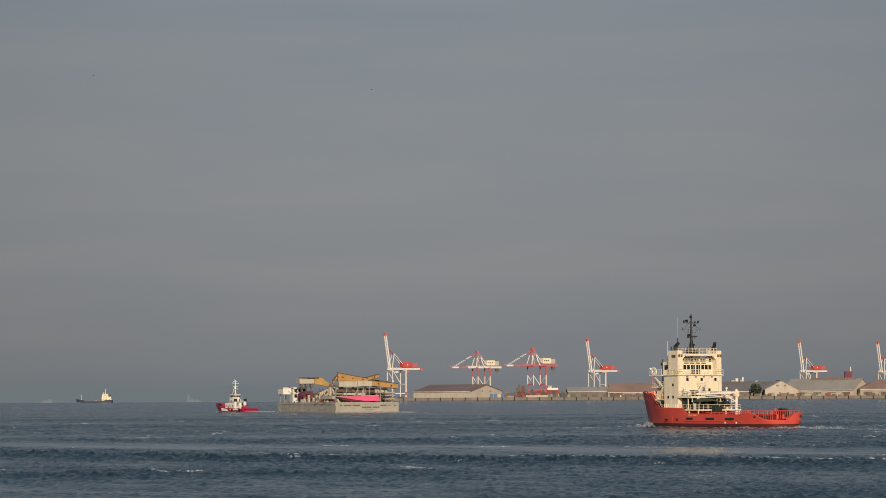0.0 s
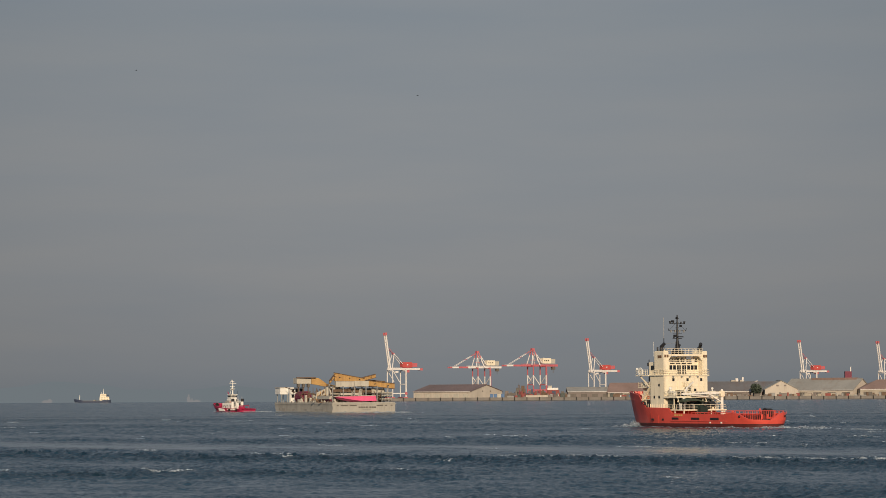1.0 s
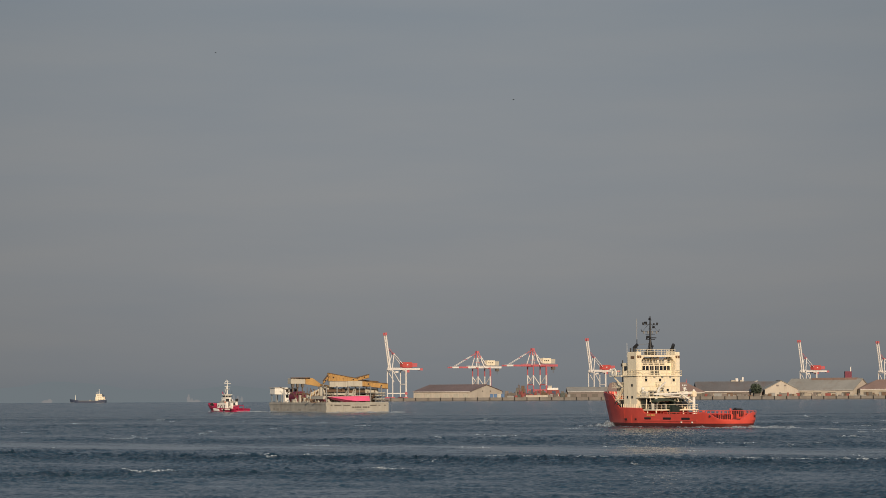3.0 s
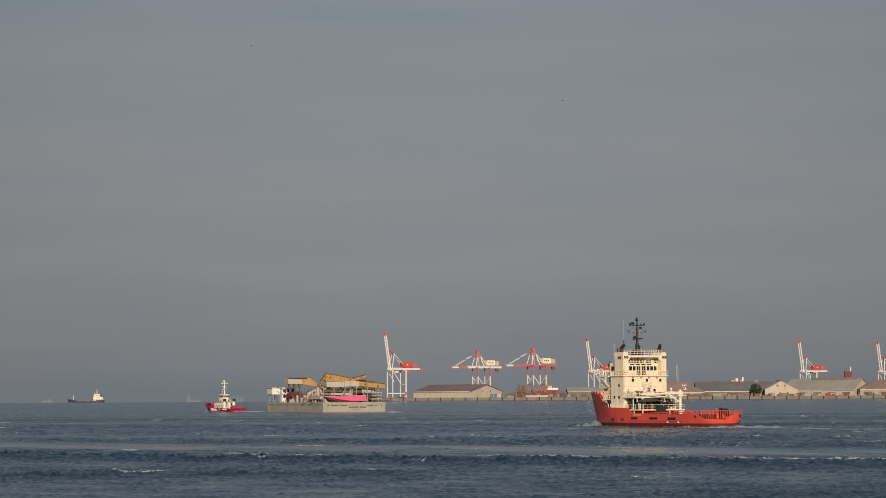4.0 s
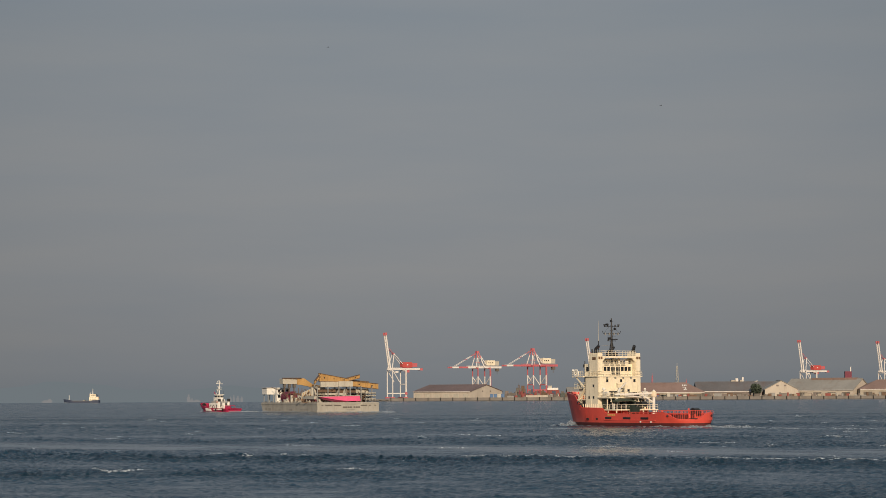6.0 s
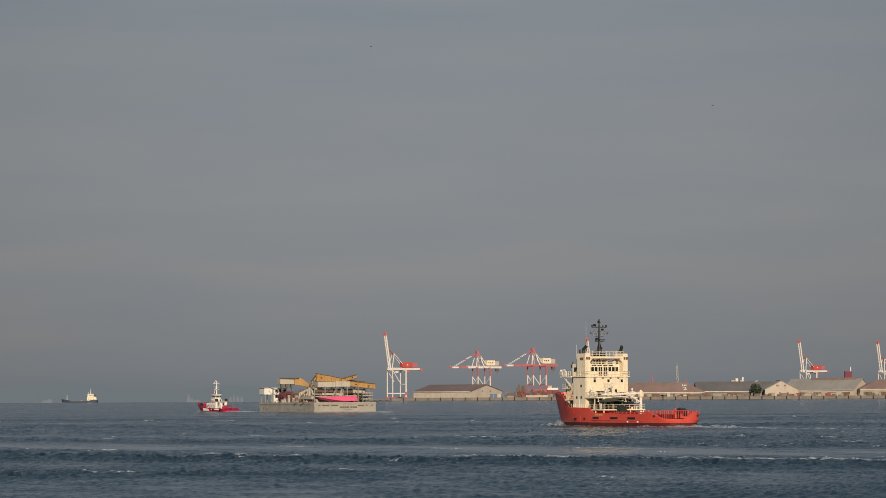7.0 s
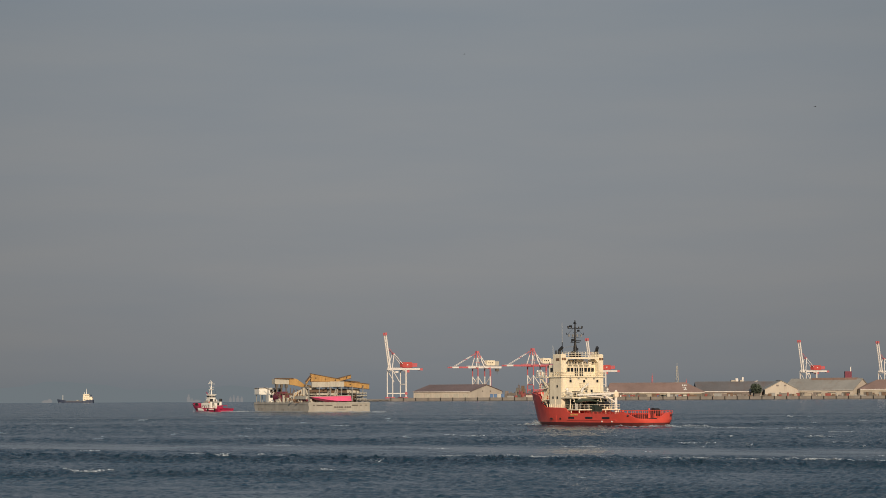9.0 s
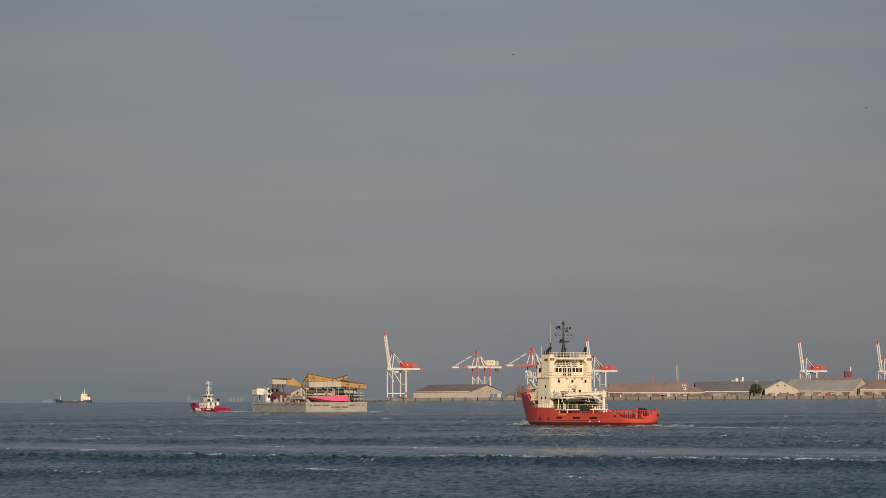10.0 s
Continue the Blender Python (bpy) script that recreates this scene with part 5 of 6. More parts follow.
# ---------------- gantry cranes ----------------
def up_crane(x, y, turn=28, scale=1.0):
    """A ship-to-shore crane with its boom raised."""
    t = thing("gantry_crane", "white ship-to-shore gantry crane with its boom raised", "crane", "quay cranes")
    c = 1 / math.cos(radians(turn))
    W, R = "crane_white", "crane_red"

    def X(a):
        return a * 1.044 * c
    for s in (-1, 1):
        yy = s * 11
        for a in (-13, 10):
            lg = part("leg", beam((X(a), yy, 0), (X(a), yy, 54), 1.5, 1.5), W, t)
            part("bogie", box(X(a) - 4, X(a) + 4, yy - 1.2, yy + 1.2, 0, 2.4), R, lg)
        part("sill_beam", beam((X(-13), yy, 9), (X(10), yy, 9), 1.4, 1.8), W, t)
        part("portal_brace", beam((X(-13), yy, 52), (X(-1), yy, 30), 1.2, 1.2), W, t)
        part("apex_leg", beam((X(-13), yy * 0.9, 54), (X(-7), yy * 0.35, 82), 1.3, 1.3), W, t)
        part("back_stay", beam((X(-7), yy * 0.35, 82), (X(12), yy * 0.5, 57), 0.9, 0.9), W, t)
        part("girder", box(X(-16), X(38), s * 3.4 - 0.9, s * 3.4 + 0.9, 52.4, 55.6), W, t)
        bo = part("boom", beam((X(-13.5), s * 3.2, 55), (X(-21), s * 3.2, 116), 1.4, 2.4), W, t)
        part("boom_tip", beam((X(-21), s * 3.2, 116), (X(-21.6), s * 3.2, 121), 2.0, 4.4), R, bo)
        part("boom_stay", beam((X(-7), s * 3, 82), (X(-16), s * 3, 92), 0.7, 0.7), R, t)
    for z in (72, 88, 104, 118):
        f = (z - 55) / 61
        part("boom_tie", beam((X(-13.5 - 7.5 * f), -3.2, z), (X(-13.5 - 7.5 * f), 3.2, z), 0.9, 0.9), W, t)
    part("apex_cap", box(X(-8.2), X(-5.8), -3.6, 3.6, 81, 83.2), R, t)
    part("girder_end", box(X(38), X(43), -4.4, 4.4, 51.5, 55.4), R, t)
    mh = part("machine_house", box(X(7), X(24), -6, 6, 56.4, 66.6, bevel=0.5), "crane_house", t, "red machine house")
    part("house_mark", ball((X(15.5), -6.2, 61.5), 1.6, None, 1.0, 1), W, mh)
    part("house_wing", box(X(24), X(33), -5, 5, 58, 65), R, t)
    part("cross_beam", beam((X(10), -11, 26), (X(10), 11, 26), 1.6, 1.8), W, t)
    part("cross_beam", beam((X(-13), -11, 51), (X(-13), 11, 51), 1.6, 2.2), W, t)
    part("cross_beam", beam((X(10), -11, 51), (X(10), 11, 51), 1.6, 2.2), W, t)
    part("operator_cab", box(X(-4), X(1), -2, 2, 47, 50.5), W, t)
    part("stair_tower", box(X(10) + 1.2, X(10) + 1.9, -12, -11.2, 2, 52), W, t)
    part("cable_reel", ring((X(10), -12.6, 9), (0, 1, 0), 0.6, 2.6, 0.8), R, t)
    part("trolley", box(X(14), X(20), -3, 3, 47.6, 52.2), R, t)
    part("walkway_rail", rail([(X(-13), -4.6, 55.6), (X(6), -4.6, 55.6)], 1.3, None, 4.0, 0.14, 1), W, t)
    for i in range(6):
        z0, z1 = 58 + i * 9.6, 58 + (i + 1) * 9.6
        part("boom_lacing", beam((X(-13.5 - 7.5 * (z0 - 55) / 61), -3.2 if i % 2 else 3.2, z0), (X(-13.5 - 7.5 * (z1 - 55) / 61), 3.2 if i % 2 else -3.2, z1), 0.5, 0.5), W, t)
    t.matrix_world = Matrix.Translation((x, y, QUAY_TOP)) @ pose(0, 0, 0, 0, 0, turn) @ Matrix.Scale(scale, 4)
    return t


def down_crane(x, y, red=False, turn=28, scale=1.0):
    """A ship-to-shore crane with its boom lowered over the berth."""
    t = thing("gantry_crane", "red and white ship-to-shore gantry crane with its boom lowered", "crane", "quay cranes")
    c = 1 / math.cos(radians(turn))
    W, R = "crane_white", "crane_red"
    G = R if red else W

    def X(a):
        return a * 1.044 * c
    for s in (-1, 1):
        yy = s * 11
        for a in (-11, 12):
            lg = part("leg", beam((X(a), yy, 42), (X(a), yy, 60), 1.6, 1.6), R, t)
            part("leg_band", beam((X(a), yy, 23), (X(a), yy, 42), 1.65, 1.65), W, lg, "white-painted band of the leg")
            part("leg_foot", beam((X(a), yy, 0), (X(a), yy, 23), 1.6, 1.6), R, lg)
            part("bogie", box(X(a) - 4, X(a) + 4, yy - 1.2, yy + 1.2, 0, 2.6), R, lg)
        part("sill_beam", beam((X(-11), yy, 14), (X(12), yy, 14), 1.6, 2.4), R, t)
        for a0, a1 in ((-13, -7.5), (2, -6)):
            lo, hi = Vector((X(a0), yy * 0.9, 60)), Vector((X(a1), yy * 0.3, 90))
            ap = part("apex_leg", beam(lo, lo.lerp(hi, 0.62), 1.4, 1.4), W, t)
            part("apex_head", beam(lo.lerp(hi, 0.62), hi, 1.5, 1.5), R, ap, "red-painted head of the frame")
        part("walkway_rail", rail([(X(-26), s * 4.6, 61.8), (X(8), s * 4.6, 61.8)], 1.3, None, 4.0, 0.14, 1), G, t)
        part("back_stay", beam((X(-3), yy * 0.4, 82), (X(8), yy * 0.5, 64), 1.3, 1.3), W, t)
        part("girder", box(X(-26), X(37), s * 3.4 - 0.9, s * 3.4 + 0.9, 58, 61.8), G, t)
        b = part("boom", box(X(-44), X(-26), s * 3.4 - 0.9, s * 3.4 + 0.9, 58.2, 61.4), R, t)
        part("boom_end", box(X(-56), X(-44), s * 3.4 - 0.9, s * 3.4 + 0.9, 58.2, 61.4), W, b)
        part("boom_tip", box(X(-61), X(-56), s * 3.4 - 1.0, s * 3.4 + 1.0, 58.2, 61.0), R, b)
        st = part("fore_stay", beam((X(-8), s * 2.6, 89), (X(-31), s * 3, 74), 0.55, 0.55), R, t)
        part("stay_link", beam((X(-19), s * 2.8, 81.8), (X(-28), s * 3, 76), 0.8, 0.8), W, st)
        part("stay_end", beam((X(-31), s * 3, 74), (X(-50), s * 3.2, 62), 0.6, 0.6), W, st)
        part("portal_brace", beam((X(-11), yy, 41), (X(0), yy, 24), 1.3, 1.3), W, t)
    part("apex_cap", box(X(-9), X(-5), -3.6, 3.6, 88, 92), R, t)
    part("apex_tie", beam((X(-11.2), 0, 70), (X(-1.2), 0, 70), 1.0, 1.0), R, t)
    part("cable_reel", ring((X(12), -12.6, 9), (0, 1, 0), 0.6, 2.8, 0.8), R, t)
    part("stair_tower", box(X(12) + 1.2, X(12) + 2.0, -12, -11.2, 2, 56), R, t)
    mh = part("machine_house", box(X(9), X(24), -6, 6, 63.5, 73.5, bevel=0.4), "cream", t, "cream machine house")
    part("house_wing", box(X(24), X(32), -5, 5, 63.5, 72), "panel", t)
    for a in (11.5, 15, 18.5):
        part("window", box(X(a), X(a + 1.5), -6.15, -5.9, 68, 70), "glass", mh)
    for s in (-11, 12):
        part("cross_beam", beam((X(s), -11, 58), (X(s), 11, 58), 1.8, 2.2), R, t)
        part("cross_beam", beam((X(s), -11, 24), (X(s), 11, 24), 1.6, 2.0), R, t)
        part("cross_brace", beam((X(s), -10, 40), (X(s), 10, 25), 1.2, 1.2), W, t)
    part("trolley", box(X(28), X(33), -3, 3, 52, 57.6), "shed_dark", t)
    part("trolley_cable", rod((X(30.5), 0, 46), (X(30.5), 0, 52), 0.5), "shed_dark", t)
    t.matrix_world = Matrix.Translation((x, y, QUAY_TOP)) @ pose(0, 0, 0, 0, 0, turn) @ Matrix.Scale(scale, 4)
    return t


def crane_x(x, y):
    return (x - 785.3) * y / 4446.0


up_crane(crane_x(703.5, 4650), 4650)
up_crane(crane_x(1057.5, 4760), 4760, scale=0.92)
up_crane(crane_x(1431, 4780), 4780, scale=0.88)
up_crane(crane_x(1569, 4800), 4800, scale=0.86)
down_crane(crane_x(851.5, 4800), 4800, scale=0.97)
down_crane(crane_x(949.5, 4700), 4700, red=True)


# ---------------- small things on the quay ----------------
def box_thing(name, label, category, group, x, y, w, d, h, color, z=None):
    t = thing(name, label, category, group)
    b = part("body", box(-w / 2, w / 2, -d / 2, d / 2, 0, h, bevel=0.08), color, t)
    for i in range(1, 6):
        xx = -w / 2 + w * i / 6
        part("rib", box(xx - 0.08, xx + 0.08, -d / 2 - 0.08, -d / 2, 0.2, h - 0.2), color, b)
    part("top_rim", box(-w / 2, w / 2, -d / 2 - 0.1, -d / 2, h - 0.25, h), color, b)
    t.matrix_world = pose(x, y, QUAY_TOP if z is None else z)
    return t


def truck(x, y, color, cargo, label):
    t = thing("truck", label, "truck", "trucks on the quay")
    part("cab", box(-5.6, -3.4, -1.25, 1.25, 0.7, 3.4, bevel=0.2), color, t)
    part("bed", box(-3.2, 6, -1.25, 1.25, 1.0, 1.4), "shed_dark", t)
    part("load", box(-3.0, 5.9, -1.3, 1.3, 1.42, 4.2, bevel=0.06), cargo, t)
    for xx in (-4.5, 2.6, 4.4):
        w = part("wheel", rod((xx, -1.3, 0.5), (xx, -1.0, 0.5), 0.5, None, 10), "rubber", t)
    part("windscreen", box(-5.66, -5.5, -1.0, 1.0, 2.1, 3.1), "glass", t)
    t.matrix_world = pose(x, y, QUAY_TOP)
    return t


def quay_clutter():
    rng = random.Random(21)
    names = {"grey": "grey", "brick_red": "dull red", "panel": "pale grey", "blue": "blue", "scrap": "rusty", "green": "dark green", "wall_cream": "cream", "shed_dark": "dark"}
    keys = ["grey", "brick_red", "panel", "scrap", "green", "shed_dark", "brick_red", "shed_dark", "scrap"]
    for i in range(34):
        x = 1084 + i * 5.0 + rng.uniform(-1, 1)
        if x > 1250 or rng.random() < 0.2:
            continue
        col = rng.choice(keys)
        if rng.random() < 0.3:
            truck(bearing(x), 4612, rng.choice(("white", "blue", "brick_red")), col, "lorry with a %s load on the quay" % names[col])
        else:
            box_thing("container", "%s steel container on the quay" % names[col], "container", "quay containers", bearing(x), 4612 + rng.uniform(0, 3), rng.uniform(4, 9), 2.5, rng.uniform(3.6, 8.0), col)
    for i in range(84):
        x = 1250 + i * 3.9 + rng.uniform(-2, 2)
        col = rng.choice(("grey", "shed_grey", "scrap", "shed_dark", "shed_grey", "brick_red", "concrete", "shed_mid", "scrap", "grey"))
        box_thing("cargo_stack", "%s tarpaulin-covered cargo stack on the quay" % names.get(col, "pale"), "cargo", "cargo stacks", bearing(x), 4606 + rng.uniform(0, 4), rng.choice((2.5, 4, 6, 9, 12)) * rng.uniform(0.8, 1.2), 3, rng.uniform(2.0, 7.5), col)
    for i in range(20):
        x = 895 + i * 5.9 + rng.uniform(-2, 2)
        col = rng.choice(("scrap", "shed_dark", "brick_red", "grey", "shed_dark", "green", "concrete"))
        box_thing("cargo_stack", "%s cargo stack under the cranes" % names.get(col, "pale"), "cargo", "cargo stacks", bearing(x), 4606 + rng.uniform(0, 4), rng.uniform(4, 9), 3, rng.uniform(2, 8), col)
    for i, col in enumerate(("blue", "blue", "panel", "blue")):
        box_thing("container", "blue steel container beside the shed", "container", "quay containers", bearing(870 + i * 6.6), 4606, 6, 2.6, 7.0, col)
    for i in range(4):
        box_thing("container", "white steel container on the quay", "container", "quay containers", bearing(981 + i * 5.4), 4618, 5, 2.6, 5.4, "white")
    # a moored work vessel under the red crane: a long pale hull-like store
    box_thing("store_shed", "long pale low store below the red crane", "shed", "", bearing(950), 4604, 40, 6, 4.4, "wall_cream")
    for x, w, h, c in ((921, 16, 10, "scrap"), (918, 8, 18, "shed_dark"), (926, 6, 22, "scrap"), (905, 14, 8, "shed_dark")):
        box_thing("hopper", "rusty loading hopper by the cranes", "hopper", "hoppers", bearing(x), 4625, w, 8, h, c)
    for i in range(26):
        x = 897 + i * 4.2 + rng.uniform(-1.5, 1.5)
        h = rng.uniform(5, 13) * (1.5 if 910 < x < 935 else 1.0)
        col = rng.choice(("scrap", "shed_dark", "shed_grey", "shed_dark", "navy", "scrap", "brick_red"))
        box_thing("loading_plant", "dark weathered loading plant under the cranes", "loading plant", "loading plant", bearing(x), 4630 + rng.uniform(0, 20), rng.uniform(2, 7), 4, h, col)
    for i in range(34):
        x = 908 + i * 2.6 + rng.uniform(-1.0, 1.0)
        h = rng.uniform(4, 9) * (1.7 if 912 < x < 930 or 938 < x < 972 else 1.0)
        col = rng.choice(("scrap", "shed_dark", "shed_grey", "brick_red", "maroon", "shed_dark", "navy", "scrap"))
        box_thing("loading_plant", "weathered loading plant under the cranes", "loading plant", "loading plant", bearing(x), 4616 + rng.uniform(0, 8), rng.uniform(1.6, 4.5), 3, h, col)
    # roof plant, silo and buildings behind
    for x, w, z0, h, c in ((1296, 10, 24, 12, "wall_cream"), (1302, 5, 24, 18, "crane_white"), (1310, 5, 24, 12, "wall_cream"), (1313, 3, 24, 22, "crane_white"), (1338, 5, 24, 10, "crane_white"), (1280, 8, 24, 8, "shed_grey")):
        box_thing("plant_block", "pale plant building behind the sheds", "building", "plant buildings", bearing(x) + 30, 4850, w, 12, z0 + h * 0.62, c)
    box_thing("plant_block", "dark red steel tower house behind the sheds", "building", "", crane_x(1500, 4900), 4900, 13, 10, 48, "maroon")
    box_thing("plant_block", "slim white tower behind the sheds", "building", "", crane_x(1506.5, 4900), 4912, 1.6, 2, 57, "crane_white")


quay_clutter()


def lattice_tower(x, y, h, w, color, label):
    t = thing("lattice_tower", label, "tower", "lattice towers")
    for sx in (-1, 1):
        for sy in (-1, 1):
            part("leg", beam((sx * w, sy * w, 0), (sx * w * 0.25, sy * w * 0.25, h), 0.5, 0.5), color, t)
    n = 7
    for i in range(n):
        f, g = i / n, (i + 1) / n
        a, b = w * (1 - 0.75 * f), w * (1 - 0.75 * g)
        for sx in (-1, 1):
            part("brace", beam((-sx * a, -a, h * f), (sx * b, -b, h * g), 0.3, 0.3), color, t)
        part("ring_beam", beam((-a, -a, h * f), (a, -a, h * f), 0.3, 0.3), color, t)
    part("spike", rod((0, 0, h), (0, 0, h * 1.1), 0.3), color, t)
    t.matrix_world = pose(x, y, QUAY_TOP)
    return t


lattice_tower(crane_x(1198, 4900), 4900, 60, 4.2, "panel", "tall pale lattice tower behind the sheds")
lattice_tower(crane_x(1154, 4920), 4920, 42, 2.6, "crane_red", "slim red lattice mast behind the sheds")
box_thing("ship_deckhouse", "dull red deckhouse of a vessel behind the quay", "deckhouse", "", crane_x(979, 4660), 4660, 22, 10, 14, "brick_red")
box_thing("ship_bridge", "white bridge of a vessel behind the quay", "deckhouse", "", crane_x(978, 4661), 4661, 20, 8, 4.0, "crane_white", QUAY_TOP + 14.0)
box_thing("ship_wheelhouse", "small white wheelhouse on a vessel's bridge", "deckhouse", "", crane_x(973, 4661), 4661, 7, 6, 4.0, "panel", QUAY_TOP + 18.0)
lattice_tower(crane_x(918, 4700), 4700, 24, 4.0, "scrap", "rusty lattice hopper tower by the cranes")
lattice_tower(crane_x(1214, 4920), 4920, 32, 2.0, "crane_red", "short red lattice mast behind the sheds")


def quay_tree(x, y, h):
    t = thing("tree", "dark green broad-crowned tree between the sheds", "tree", "trees by the sheds")
    part("trunk", rod((0, 0, 0), (0.3, 0, h * 0.5), 0.8, None, 8, 0.4), "scrap", t)
    rng = random.Random(int(x))
    for i in range(4):
        a = i * 1.6
        part("limb", rod((0.3, 0, h * 0.4), (math.cos(a) * h * 0.25, math.sin(a) * 2, h * 0.75), 0.35, None, 6, 0.12), "scrap", t)
    bm = bmesh.new()
    for i in range(420):
        d = Vector((rng.gauss(0, 1), rng.gauss(0, 1), rng.gauss(0, 1))).normalized() * (rng.random() ** 0.4)
        p = Vector((d.x * h * 0.30, d.y * h * 0.3, h * 0.62 + d.z * h * 0.38))
        own = bmesh.new()
        bmesh.ops.create_grid(own, x_segments=1, y_segments=1, size=rng.uniform(0.6, 1.4))
        own.transform(Matrix.Translation(p) @ Euler((rng.uniform(0, 6), rng.uniform(0, 6), rng.uniform(0, 6))).to_matrix().to_4x4())
        merge(bm, own)
    part("crown", bm, "foliage", t)
    t.matrix_world = pose(x, y, QUAY_TOP)


quay_tree(bearing(1339), 4640, 25)
quay_tree(bearing(1346), 4642, 22)


# far buildings across the water, their haze painted in as a flat glow
def far_block(x, w, h, z=0.0):
    t = thing("far_building", "building on the far shore in a flat glowing haze colour", "building", "far buildings")
    part("wall", box(-w / 2, w / 2, 0, 12, 0, h), "far_haze", t)
    part("roof_block", box(-w * 0.2, w * 0.25, 2, 10, h, h * 1.5), "far_haze", t)
    t.matrix_world = pose((x - 785.3) * 4940 / 4446, 4940, z)


for x, w, h in ((80, 10, 2.4), (88, 9, 4), (336, 6, 2.6), (348, 14, 2.2), (340, 3, 4), (334, 5, 9), (408, 4, 6), (414, 3, 8), (421, 5, 7), (428, 4, 6)):
    far_block(x, w, h + 1.0, 0.0)


# ---------------- foam ----------------
def froth_ridge(points, width, height, seed, bm=None, lift=0.02):
    """A ragged ridge of froth along the points, thick in its middle and thin at its ends."""
    rng = random.Random(seed)
    bm = bm or bmesh.new()
    pts = [Vector((*p, 0)) for p in points]
    total = sum((q - p).length for p, q in zip(pts, pts[1:]))
    n = max(5, int(total / 0.32))
    prof = [(-1.0, -0.25), (-0.65, 0.35), (-0.2, 0.9), (0.15, 1.0), (0.6, 0.45), (1.0, -0.25)]
    rows = []
    for i in range(n + 1):
        f = i / n
        d, p = f * total, pts[-1]
        for u, v in zip(pts, pts[1:]):
            step = (v - u).length
            if d <= step:
                p = u.lerp(v, d / max(step, 1e-6))
                break
            d -= step
        side = Vector((-(pts[-1] - pts[0]).y, (pts[-1] - pts[0]).x, 0)).normalized()
        taper = math.sin(math.pi * min(1, max(0, 0.04 + 0.92 * f))) ** 0.6
        w = width * taper * (0.65 + 0.6 * noise.noise((p.x * 0.6 + seed, p.y * 0.6, 1.0)) + rng.uniform(-0.15, 0.25))
        h = height * taper * max(0.12, 0.75 + 1.2 * noise.noise((p.x * 0.9, p.y * 0.9 + seed, 4.0)) + rng.uniform(-0.25, 0.3))
        row = []
        for a, z in prof:
            q = p + side * (a * w * 0.5 + rng.uniform(-0.06, 0.06) * width)
            row.append(bm.verts.new((q.x, q.y, lift + z * h)))
        rows.append(row)
    for r, t in zip(rows, rows[1:]):
        for i in range(len(prof) - 1):
            bm.faces.new((r[i], r[i + 1], t[i + 1], t[i]))
    return bm


def settle(bm):
    """Lay froth on the waves under it."""
    co = np.array([v.co for v in bm.verts])
    for v, z in zip(bm.verts, sea_height(co[:, 0], co[:, 1])):
        v.co.z += z
    return bm


